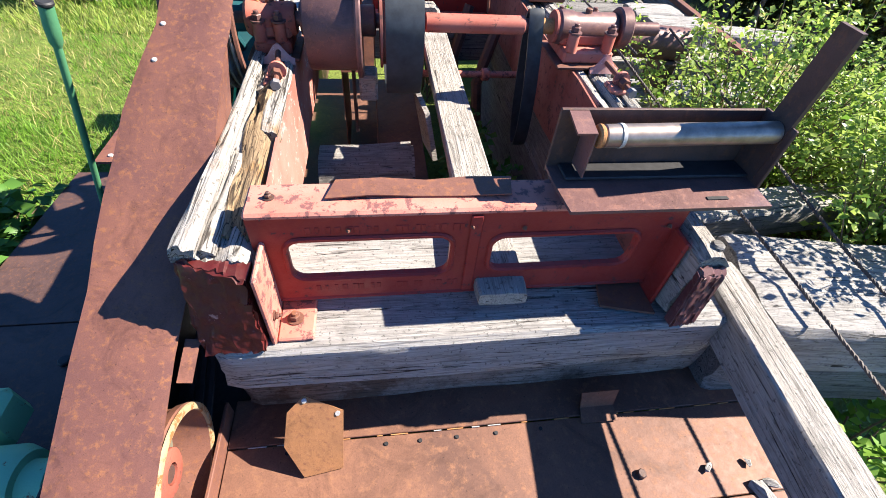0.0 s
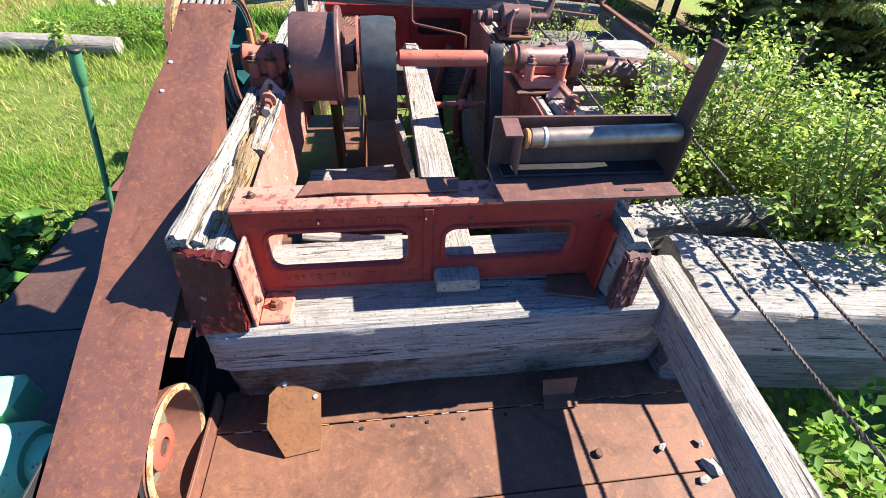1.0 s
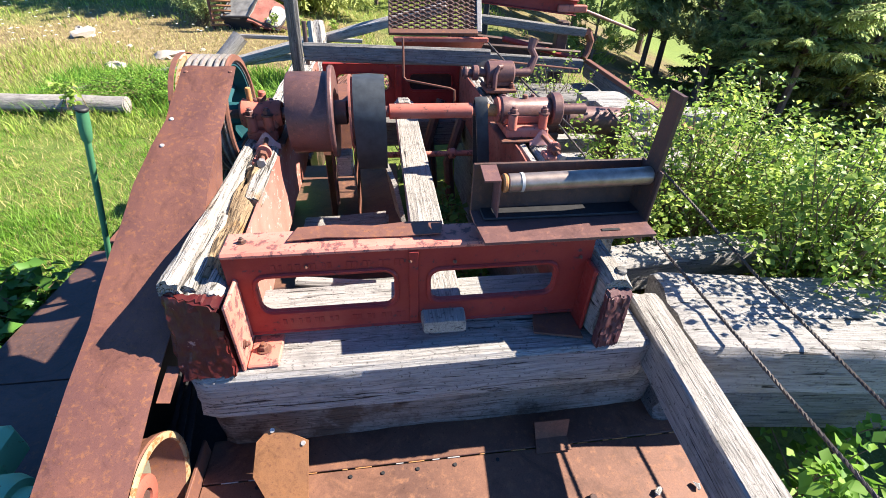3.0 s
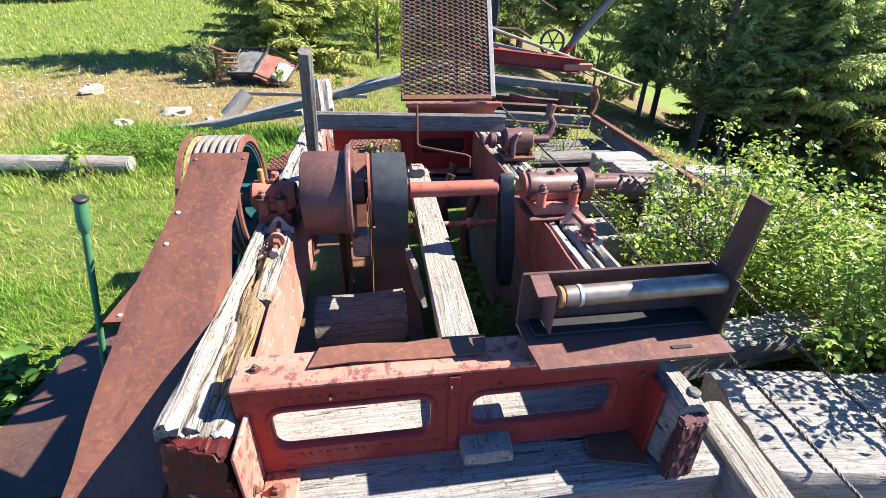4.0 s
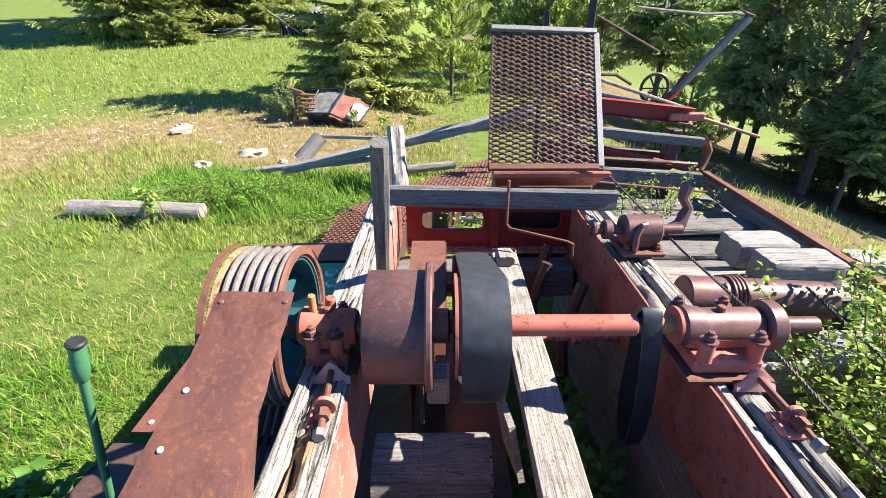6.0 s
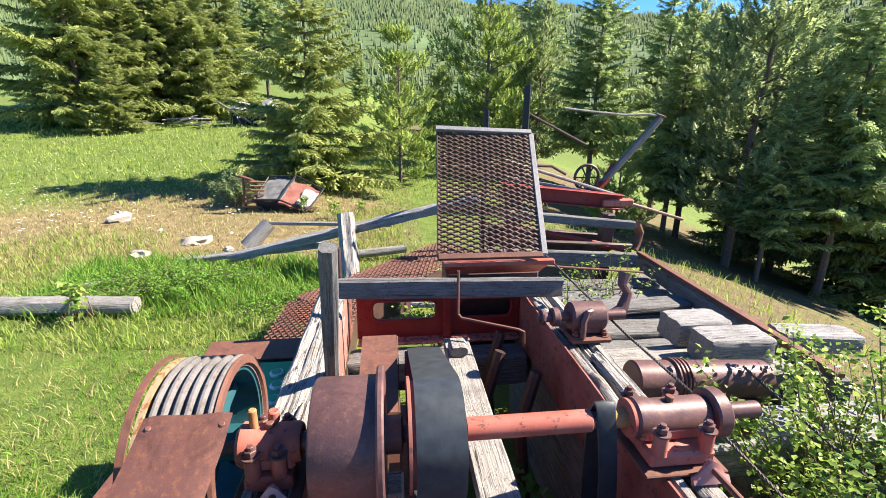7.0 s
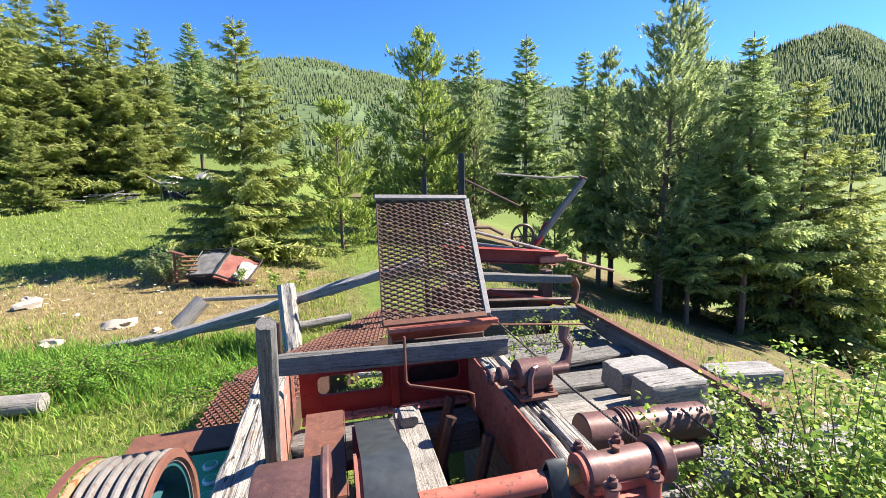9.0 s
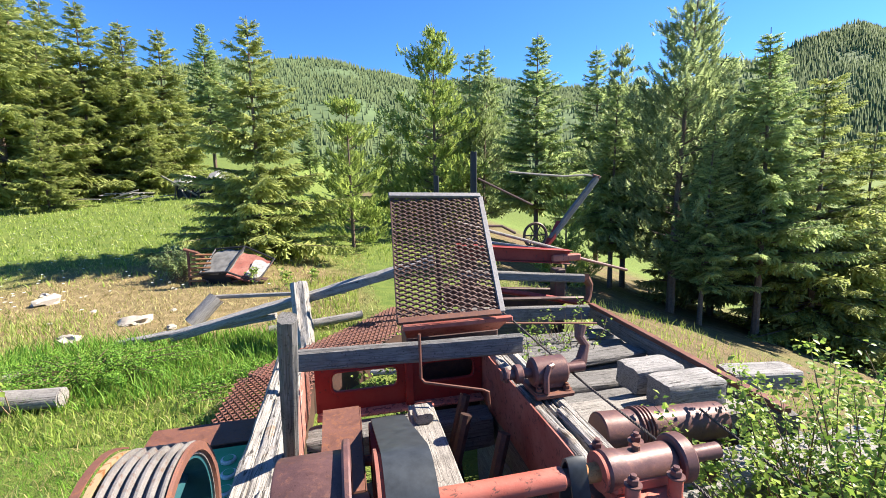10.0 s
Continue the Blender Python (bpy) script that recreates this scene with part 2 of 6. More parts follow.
M_GROUND = ground_material()
M_GRASS = leaf_material("grass_blades", (0.05, 0.15, 0.010), (0.24, 0.44, 0.05), 0.5, 0.5, (0.25, 0.38, 0.07))
M_MEADOW = leaf_material("meadow_blades", (0.15, 0.23, 0.03), (0.36, 0.46, 0.09), 0.55, 0.5, (0.42, 0.42, 0.15))
M_LEAF = leaf_material("shrub_leaves", (0.10, 0.20, 0.025), (0.40, 0.50, 0.11), 0.4, 0.5)
M_DRY = leaf_material("dry_grass", (0.22, 0.19, 0.06), (0.45, 0.40, 0.18), 0.7, 0.3)
M_LEAF_DARK = leaf_material("weed_leaves", (0.05, 0.13, 0.02), (0.10, 0.22, 0.04), 0.45, 0.3)
M_SPRUCE = leaf_material("spruce_needles", (0.25, 0.30, 0.085), (0.50, 0.55, 0.18), 0.6, 0.55)
M_FOREST = leaf_material("forest_needles", (0.22, 0.31, 0.11), (0.50, 0.60, 0.24), 0.6, 0.58)
M_WEED = leaf_material("bright_weeds", (0.07, 0.18, 0.02), (0.22, 0.38, 0.05), 0.6, 0.4)
M_FLOWER = plain_material("white_petals", (0.75, 0.75, 0.68), 0.8)
M_PINE = leaf_material("pine_needles", (0.17, 0.25, 0.05), (0.40, 0.49, 0.12), 0.6, 0.5)
M_BLUE_SPRUCE = leaf_material("grey_green_needles", (0.18, 0.24, 0.095), (0.41, 0.49, 0.21), 0.6, 0.55)
M_HILLTREES = leaf_material("distant_conifers", (0.075, 0.11, 0.045), (0.135, 0.175, 0.07), 0.9, 0.15)
M_BARK = plain_material("bark", (0.14, 0.10, 0.075), 0.95, 0, 0.4, 20)
M_STEM = plain_material("thin_brown_stems", (0.16, 0.11, 0.07), 0.85)
M_HILL = plain_material("distant_hillside", (0.085, 0.125, 0.05), 0.95, 0, 0.35, 0.03)

# ---- building helpers ----
PLACE = {}


def thing(name, at, label, category, group="", kind=""):
    """An Empty at the base of a thing, which parents its parts."""
    ob = new(name)
    ob.empty_display_size = 0.1
    ob.location = at
    PLACE[ob.name] = Matrix.Translation(at)
    return tagged(ob, label, category, group, kind)


def to_mesh(name, bm, material, smooth=True):
    bmesh.ops.recalc_face_normals(bm, faces=bm.faces)
    me = bpy.data.meshes.new(name)
    bm.to_mesh(me)
    bm.free()
    me.materials.append(material)
    if smooth:
        me.shade_smooth()
        me.set_sharp_from_angle(angle=radians(35))
    return me


def part(name, bm, material, parent=None, label="", m=None):
    """Links a bmesh as one mesh object, under a thing or a part where one is given; m is its pose in the world."""
    me = bm if isinstance(bm, bpy.types.Mesh) else to_mesh(name, bm, material)
    ob = new(name, me)
    m = m or Matrix()
    PLACE[ob.name] = m
    if parent:
        ob.parent = parent
        ob.matrix_local = PLACE[parent.name].inverted() @ m
    else:
        ob.matrix_local = m
    return tagged(ob, label)


def single(name, bm, material, label, category, m=None, group="", kind=""):
    return tagged(part(name, bm, material, None, "", m), label, category, group, kind)


def box(lo, hi, bevel=0.003, bm=None):
    bm = bm or bmesh.new()
    c = [(a + b) / 2 for a, b in zip(lo, hi)]
    s = [abs(b - a) for a, b in zip(lo, hi)]
    made = bmesh.ops.create_cube(bm, size=1, matrix=Matrix.Translation(c) @ Matrix.Diagonal((*s, 1)))
    if bevel:
        vs = set(made["verts"])
        es = [e for e in bm.edges if e.verts[0] in vs and e.verts[1] in vs]
        bmesh.ops.bevel(bm, geom=es, offset=min(bevel, min(s) * 0.45), segments=1, affect="EDGES")
    return bm


def lathe(profile, a, axis, seg=32, bm=None, closed=True):
    """Turns a profile of (distance along axis, radius) round the axis through a."""
    bm = bm or bmesh.new()
    a, axis = Vector(a), Vector(axis).normalized()
    u = axis.orthogonal().normalized()
    v = axis.cross(u)
    rings = []
    for d, r in profile:
        rings.append([bm.verts.new(a + axis * d + (u * math.cos(k * math.tau / seg) + v * math.sin(k * math.tau / seg)) * max(r, 0.0004)) for k in range(seg)])
    pairs = list(zip(rings, rings[1:]))
    if closed:
        pairs.append((rings[-1], rings[0]))
    for p, q in pairs:
        for k in range(seg):
            bm.faces.new((p[k], p[(k + 1) % seg], q[(k + 1) % seg], q[k]))
    return bm


def rod(a, b, r, seg=12, bm=None, bevel=0.0):
    a, b = Vector(a), Vector(b)
    L = (b - a).length
    e = min(bevel, r * 0.5, L * 0.3)
    prof = [(0, 0), (0, r - e), (e, r), (L - e, r), (L, r - e), (L, 0)] if e else [(0, 0), (0, r), (L, r), (L, 0)]
    return lathe(prof, a, b - a, seg, bm, False)


def tube(points, r, seg=8, bm=None):
    """A round bar along a line of points."""
    bm = bm or bmesh.new()
    pts = [Vector(p) for p in points]
    rings, up = [], None
    for i, p in enumerate(pts):
        d = (pts[min(i + 1, len(pts) - 1)] - pts[max(i - 1, 0)]).normalized()
        u = d.orthogonal().normalized() if up is None else (up - d * up.dot(d)).normalized()
        up = u
        v = d.cross(u)
        rr = r[i] if isinstance(r, (list, tuple)) else r
        rings.append([bm.verts.new(p + (u * math.cos(k * math.tau / seg) + v * math.sin(k * math.tau / seg)) * rr) for k in range(seg)])
    for p, q in zip(rings, rings[1:]):
        for k in range(seg):
            bm.faces.new((p[k], p[(k + 1) % seg], q[(k + 1) % seg], q[k]))
    bm.faces.new(rings[0][::-1])
    bm.faces.new(rings[-1])
    return bm


def along(a, b, up=(0, 0, 1)):
    """A pose at the middle of a-b with X along it and Z near up; and the length."""
    a, b, up = Vector(a), Vector(b), Vector(up)
    x = (b - a).normalized()
    y = up.cross(x).normalized()
    z = x.cross(y)
    m = Matrix((x, y, z)).transposed().to_4x4()
    m.translation = (a + b) / 2
    return m, (b - a).length


def timber(L, w, h, rough=0.004, seed=0, round_edge=0.012, taper=0.0, bow=0.0, rot=0.0):
    """A weathered beam along X: rounded, uneven edges and worn ends."""
    bm = bmesh.new()
    n = max(6, int(L / (0.014 if rot else 0.035)))
    steps = 9 if rot else 5
    outline = []
    e = min(round_edge, w * 0.45, h * 0.45)
    corners = [(w / 2, h / 2), (-w / 2, h / 2), (-w / 2, -h / 2), (w / 2, -h / 2)]
    for i in range(4):
        (x0, y0), (x1, y1) = corners[i], corners[(i + 1) % 4]
        d = Vector((x1 - x0, y1 - y0))
        L2 = d.length
        d /= L2
        for k in range(steps + 1):
            s = e + (L2 - 2 * e) * k / steps
            outline.append((x0 + d.x * s, y0 + d.y * s))
    rings = []
    for i in range(n + 1):
        x = -L / 2 + L * i / n
        wear = 0.94 if i in (0, n) else 1
        k = 1 - taper * i / n
        ring = []
        for oy, oz in outline:
            p = Vector((x * 1.5 + seed * 7.3, oy * 18, oz * 18))
            dv = noise.noise(p) * rough + noise.noise(p * 4 + Vector((3, 1, 2))) * rough * 0.6
            f = 1 + dv / max(0.02, math.hypot(oy, oz))
            dx = noise.noise(Vector((oy * 60, oz * 60, seed + i))) * rough * 1.6 if i in (0, n) else 0
            gouge = 0.0
            if rot and oz > h * 0.1:
                q = noise.noise(Vector((x * 3.0 + seed, oy * 26, 0.3))) + 0.6 * noise.noise(Vector((x * 11, oy * 45, seed)))
                gouge = -rot * (max(0.0, q - 0.05) * 1.8 + 0.25 * max(0.0, noise.noise(Vector((x * 5, seed, 0)))))
            ring.append(bm.verts.new((x + dx, oy * f * wear * k, oz * f * wear * k + gouge + bow * (1 - (2 * i / n - 1) ** 2))))
        rings.append(ring)
    c = len(outline)
    for p, q in zip(rings, rings[1:]):
        for k in range(c):
            bm.faces.new((p[k], p[(k + 1) % c], q[(k + 1) % c], q[k]))
    bm.faces.new(rings[0][::-1])
    bm.faces.new(rings[-1])
    return bm


def beam(name, a, b, w, h, material, label, category="timber", up=(0, 0, 1), parent=None, group="", kind="", **kw):
    m, L = along(a, b, up)
    bm = timber(L, w, h, **kw)
    if parent:
        return part(name, bm, material, parent, label, m)
    return single(name, bm, material, label, category, m, group, kind)


def sheet(rows, thick=0.004, bm=None):
    """A bent plate from rows of points."""
    bm = bm or bmesh.new()
    grid = [[Vector(p) for p in r] for r in rows]
    top = [[bm.verts.new(p) for p in r] for r in grid]
    norm = []
    for i, r in enumerate(grid):
        row = []
        for j, p in enumerate(r):
            du = r[min(j + 1, len(r) - 1)] - r[max(j - 1, 0)]
            dv = grid[min(i + 1, len(grid) - 1)][j] - grid[max(i - 1, 0)][j]
            row.append(du.cross(dv).normalized())
        norm.append(row)
    low = [[bm.verts.new(p - n * thick) for p, n in zip(r, nr)] for r, nr in zip(grid, norm)]
    R, C = len(grid), len(grid[0])
    for i in range(R - 1):
        for j in range(C - 1):
            bm.faces.new((top[i][j], top[i][j + 1], top[i + 1][j + 1], top[i + 1][j]))
            bm.faces.new((low[i][j], low[i + 1][j], low[i + 1][j + 1], low[i][j + 1]))
    for i in range(R - 1):
        for j in (0, C - 1):
            bm.faces.new((top[i][j], top[i + 1][j], low[i + 1][j], low[i][j]))
    for j in range(C - 1):
        for i in (0, R - 1):
            bm.faces.new((top[i][j], top[i][j + 1], low[i][j + 1], low[i][j]))
    return bm


def slab(outline, z0, z1, bm=None):
    """A flat plate with an outline of (x, y)."""
    bm = bm or bmesh.new()
    lo = [bm.verts.new((x, y, z0)) for x, y in outline]
    hi = [bm.verts.new((x, y, z1)) for x, y in outline]
    bm.faces.new(lo[::-1])
    bm.faces.new(hi)
    for i in range(len(lo)):
        j = (i + 1) % len(lo)
        bm.faces.new((lo[i], lo[j], hi[j], hi[i]))
    return bm


def bolt(parent, at, axis=(0, 0, 1), r=0.014, name="bolt", material=None):
    a, ax = Vector(at), Vector(axis).normalized()
    bm = rod(a, a + ax * r * 0.3, r * 1.5, 16)
    rod(a + ax * r * 0.3, a + ax * r * 1.4, r, 6, bm, 0.002)
    rod(a + ax * r * 1.4, a + ax * r * 2.0, r * 0.55, 10, bm, 0.001)
    return part(name, bm, material or M_RUST, parent)


def raw_mesh(name, verts, faces, material, smooth=False):
    """A mesh from numpy arrays; all faces have the same number of corners."""
    me = bpy.data.meshes.new(name)
    k = faces.shape[1]
    me.vertices.add(len(verts))
    me.vertices.foreach_set("co", np.asarray(verts, np.float32).ravel())
    me.loops.add(faces.size)
    me.loops.foreach_set("vertex_index", faces.astype(np.int32).ravel())
    me.polygons.add(len(faces))
    me.polygons.foreach_set("loop_start", np.arange(0, faces.size, k, dtype=np.int32))
    me.polygons.foreach_set("loop_total", np.full(len(faces), k, np.int32))
    me.update(calc_edges=True)
    me.validate()
    me.materials.append(material)
    if smooth:
        me.shade_smooth()
    return me


def ground_height(x, y):
    x, y = np.asarray(x, float), np.asarray(y, float)
    rise = 0.13 * np.clip(y - 11, 0, 60) * np.clip((2.5 - x) / 6, 0, 1)
    fall = 0.30 * np.clip(x - 2.9 - 0.15 * np.clip(y - 9, 0, 40), 0, 16)
    bumps = 0.035 * np.sin(x * 1.7 + 0.6 * y) * np.cos(y * 1.3 - 0.4 * x) + 0.015 * np.sin(x * 5.1 + y * 3.7)
    return 0.20 + rise - fall + bumps


# ---- ground ----
def build_ground():
    xs = np.concatenate((-np.geomspace(900, 12, 26), np.linspace(-11.5, 14, 86), np.geomspace(15, 900, 26)))
    ys = np.concatenate((-np.geomspace(300, 6, 14), np.linspace(-5.5, 24, 99), np.geomspace(25, 1200, 26)))
    X, Y = np.meshgrid(xs, ys)
    Z = ground_height(np.clip(X, -60, 60), np.clip(Y, -20, 60))
    far = np.clip((np.hypot(X, Y) - 60) / 200, 0, 1)
    Z = Z * (1 - far)
    v = np.stack((X, Y, Z), -1).reshape(-1, 3)
    c, r = len(xs), len(ys)
    i = (np.arange(r - 1)[:, None] * c + np.arange(c - 1)[None]).ravel()
    f = np.stack((i, i + 1, i + 1 + c, i + c), -1)
    ob = new("ground", raw_mesh("ground", v, f, M_GROUND, True))
    tagged(ob, "sunny meadow of grass and bare pale dirt", "ground", kind="structure")


build_ground()

# ---- the deck and its sills ----
deck = thing("deck_plate", (0.4, -0.5, 0.45), "rusty steel deck of riveted sheets, littered with chips", "deck", kind="structure")
for y0, y1, lift in ((-0.172, -0.03, 0.004), (-0.44, -0.176, 0.0), (-1.9, -0.444, 0.003)):
    part("panel", box((-0.415, y0, 0.50 + lift), (1.30, y1, 0.51 + lift), 0.002), M_RUST_DECK, deck)
for x in (-0.25, -0.12, 0.03, 0.13, 0.24, 0.36, 0.5):
    part("rivet", rod((x, -0.20, 0.508), (x, -0.20, 0.514), 0.006, 8), M_BLACK, deck)
part("bolt", rod((0.759, -0.359, 0.508), (0.759, -0.359, 0.525), 0.014, 8, None, 0.003), M_RUST_DARK, deck)
part("joist", box((-0.40, -1.85, 0.28), (-0.30, -0.05, 0.50), 0.01), M_WOOD_DARK, deck)
part("joist", box((1.14, -1.85, 0.1), (1.28, -0.06, 0.50), 0.01), M_WOOD_DARK, deck)
rj = random.Random(77)
x = -0.36
while x < 1.3:
    L = rj.uniform(0.015, 0.06)
    part("worn_edge", box((x, -0.1775, 0.5115), (x + L, -0.1745, 0.5147), 0.0006), M_WHITEMETAL if rj.random() < 0.5 else M_RUST_ORANGE, deck, "bright worn joint edge")
    x += L + rj.uniform(0.01, 0.09)
inner = thing("inner_deck_plate", (0.0, 1.0, 0.45), "rusty steel floor sheet inside the machine frame", "deck", kind="structure")
part("panel", box((-0.40, 0.12, 0.47), (0.29, 2.2, 0.48), 0.002), M_RUST_DECK, inner)

beam("sill_beam", (-0.35, 0.055, 0.845), (0.95, 0.055, 0.845), 0.37, 0.17, M_WOOD, "grey weathered timber sill under the machine frame", seed=1, rough=0.007)
beam("sill_beam", (-0.37, 0.122, 0.637), (1.08, 0.122, 0.637), 0.355, 0.245, M_WOOD_SILL, "stained weathered lower sill resting on the deck", seed=2, rough=0.010)
beam("sill_beam", (1.11, 0.03, 0.815), (3.4, -0.22, 0.74), 0.38, 0.2, M_WOOD, "long grey timber running out beside the shrub", seed=3, rough=0.014)
beam("sill_beam", (1.1, 0.05, 0.58), (3.3, -0.18, 0.50), 0.34, 0.24, M_WOOD_DARK, "dark timber lying under the long grey beam", seed=31, rough=0.012)

# ---- side beams ----
left_beam = thing("side_beam", (-0.3, 1.2, 0.93), "split and rotting grey timber side beam of the machine", "timber", "side beams")
beam("body", (-0.302, -0.048, 1.046), (-0.302, 2.55, 1.046), 0.140, 0.228, M_WOOD_ROT, "", parent=left_beam, seed=4, rough=0.012, round_edge=0.02, rot=0.03)
for a, b, w, hh, sd in (((-0.352, -0.046, 1.165), (-0.345, 1.15, 1.165), 0.046, 0.07, 201), ((-0.258, 0.40, 1.160), (-0.262, 1.25, 1.162), 0.062, 0.055, 202), ((-0.300, 0.66, 1.150), (-0.302, 1.9, 1.158), 0.05, 0.05, 203), ((-0.342, 1.12, 1.160), (-0.345, 2.5, 1.160), 0.06, 0.05, 204), ((-0.262, 1.2, 1.155), (-0.262, 2.5, 1.155), 0.07, 0.05, 205), ((-0.318, -0.03, 1.150), (-0.314, 0.32, 1.152), 0.03, 0.05, 206)):
    beam("splinter", a, b, w, hh, M_WOOD_ROT, "", parent=left_beam, seed=sd, rough=0.012, round_edge=0.012)
beam("core", (-0.278, 0.02, 1.150), (-0.290, 0.70, 1.148), 0.075, 0.04, M_ROT_CORE, "crumbling brown rotten core", parent=left_beam, seed=207, rough=0.02, round_edge=0.012, rot=0.03)
right_beam = thing("side_beam", (0.84, 1.2, 0.93), "split grey timber side beam with a red inner plate", "timber", "side beams")
beam("body", (0.843, 0.16, 1.03), (0.843, 2.5, 1.035), 0.15, 0.21, M_WOOD_DARK, "", parent=right_beam, seed=5, rough=0.012, round_edge=0.02, rot=0.04)
for a, b, w, hh, sd in (((0.788, 0.17, 1.125), (0.792, 1.35, 1.135), 0.045, 0.075, 211), ((0.838, 0.15, 1.128), (0.842, 0.82, 1.136), 0.034, 0.06, 212), ((0.905, 0.18, 1.125), (0.898, 0.70, 1.14), 0.04, 0.075, 213), ((0.868, 0.60, 1.13), (0.862, 1.5, 1.14), 0.05, 0.06, 214), ((0.905, 0.85, 1.13), (0.905, 2.45, 1.14), 0.05, 0.065, 215), ((0.80, 1.30, 1.13), (0.80, 2.45, 1.14), 0.06, 0.06, 216), ((0.853, 1.48, 1.125), (0.853, 2.4, 1.135), 0.045, 0.05, 217)):
    beam("splinter", a, b, w, hh, M_WOOD_ROT, "", parent=right_beam, seed=sd, rough=0.012, round_edge=0.012)
beam("core", (0.872, 0.18, 1.118), (0.868, 0.62, 1.122), 0.05, 0.04, M_ROT_CORE, "crumbling brown rotten core", parent=right_beam, seed=218, rough=0.02, round_edge=0.012, rot=0.03)
beam("splice", (0.798, -0.10, 1.045), (0.798, 0.17, 1.045), 0.078, 0.235, M_WOOD_WARM, "", parent=right_beam, seed=55, rough=0.01, round_edge=0.02)
part("knot", rod((0.81, -0.07, 1.15), (0.81, -0.07, 1.172), 0.016, 10, None, 0.004), M_WOOD_DARK, right_beam)


def wedge(front, back):
    """A block between two four-cornered faces."""
    bm = bmesh.new()
    a, b = [bm.verts.new(p) for p in front], [bm.verts.new(p) for p in back]
    bm.faces.new(a)
    bm.faces.new(b[::-1])
    for i in range(4):
        bm.faces.new((a[i], a[(i + 1) % 4], b[(i + 1) % 4], b[i]))
    bmesh.ops.bevel(bm, geom=bm.edges[:], offset=0.005, segments=2, affect="EDGES")
    bmesh.ops.subdivide_edges(bm, edges=[e for e in bm.edges if e.calc_length() > 0.05], cuts=15, use_grid_fill=True)
    for v in bm.verts:
        v.co += Vector((1, 1, 1)) * (0.007 * noise.noise(v.co * 60) + 0.006 * noise.noise(v.co * 170))
    return bm


for x0, x1, lab in ((-0.2315, -0.2215, "faded pink board lining the side beam"), (0.7555, 0.7645, "faded red steel plate lining the inside of the beam")):
    rows = []
    for i in range(14):
        y = 0.02 + i * 2.42 / 13
        rows.append([(x0 + 0.004 * math.sin(i * 2.1), y, z) for z in (0.86, 0.96, 1.06, 1.165 + 0.006 * math.sin(i * 1.7))])
    part("side_plate", sheet(rows, 0.007), M_PINKWOOD if x0 < 0 else M_RED_PLATE, left_beam if x0 < 0 else right_beam, lab)
part("painted_end", wedge([(-0.374, -0.055, 1.165), (-0.232, -0.098, 1.15), (-0.226, -0.132, 0.936), (-0.362, -0.13, 0.936)], [(-0.372, -0.04, 1.165), (-0.232, -0.04, 1.15), (-0.232, -0.04, 0.936), (-0.372, -0.04, 0.936)]), M_WOOD_RED, left_beam, "dark red thickly painted beam end")
part("painted_end", wedge([(0.76, -0.125, 1.12), (0.836, -0.12, 1.11), (0.832, -0.135, 0.936), (0.762, -0.138, 0.936)], [(0.76, -0.101, 1.14), (0.836, -0.101, 1.13), (0.836, -0.101, 0.936), (0.762, -0.101, 0.936)]), M_PURPLE_END, right_beam, "dark purple-red thickly painted beam end")


# ---- cast cross frames ----
def slot_plate(x0, x1, z0, z1, y0, y1, holes):
    """A cast plate with round-cornered slots, each with a raised rim."""
    bm, rims = bmesh.new(), []

    def ring(h, grow, r, y):
        out = []
        a, b, c, d = h[0] - grow, h[1] + grow, h[2] - grow, h[3] + grow
        rr = r + grow
        for cx, cz, t0 in ((b - rr, d - rr, 0), (a + rr, d - rr, 90), (a + rr, c + rr, 180), (b - rr, c + rr, 270)):
            for k in range(5):
                t = radians(t0 + k * 22.5)
                out.append((cx + rr * math.cos(t), y, cz + rr * math.sin(t)))
        return out

    for i, h in enumerate(holes):
        left = x0 if i == 0 else (holes[i - 1][1] + h[0]) / 2
        right = x1 if i == len(holes) - 1 else (h[1] + holes[i + 1][0]) / 2
        inner_ring = ring(h, 0, 0.03, 0)
        outer = []
        for i2, (x, _, z) in enumerate(inner_ring):
            corner, step = divmod(i2, 5)
            sx, sz = ((right, z1), (left, z1), (left, z0), (right, z0))[corner]
            flat_first = corner in (0, 2)
            if step == 0:
                outer.append((sx, z) if flat_first else (x, sz))
            elif step == 4:
                outer.append((x, sz) if flat_first else (sx, z))
            else:
                outer.append((sx, sz))
        n = len(inner_ring)
        for y in (y0, y1):
            A = [bm.verts.new((x, y, z)) for x, _, z in inner_ring]
            B = [bm.verts.new((x, y, z)) for x, z in outer]
            for k in range(n):
                bm.faces.new((A[k], A[(k + 1) % n], B[(k + 1) % n], B[k]))
        F = [bm.verts.new((x, y0, z)) for x, _, z in inner_ring]
        G = [bm.verts.new((x, y1, z)) for x, _, z in inner_ring]
        for k in range(n):
            bm.faces.new((F[k], F[(k + 1) % n], G[(k + 1) % n], G[k]))
        line = [(x, y0 - 0.001, z) for x, _, z in ring(h, 0.006, 0.03, 0)]
        rims.append(tube(line + line[:1], 0.007, 6))
    bmesh.ops.remove_doubles(bm, verts=bm.verts, dist=0.0005)
    return bm, rims


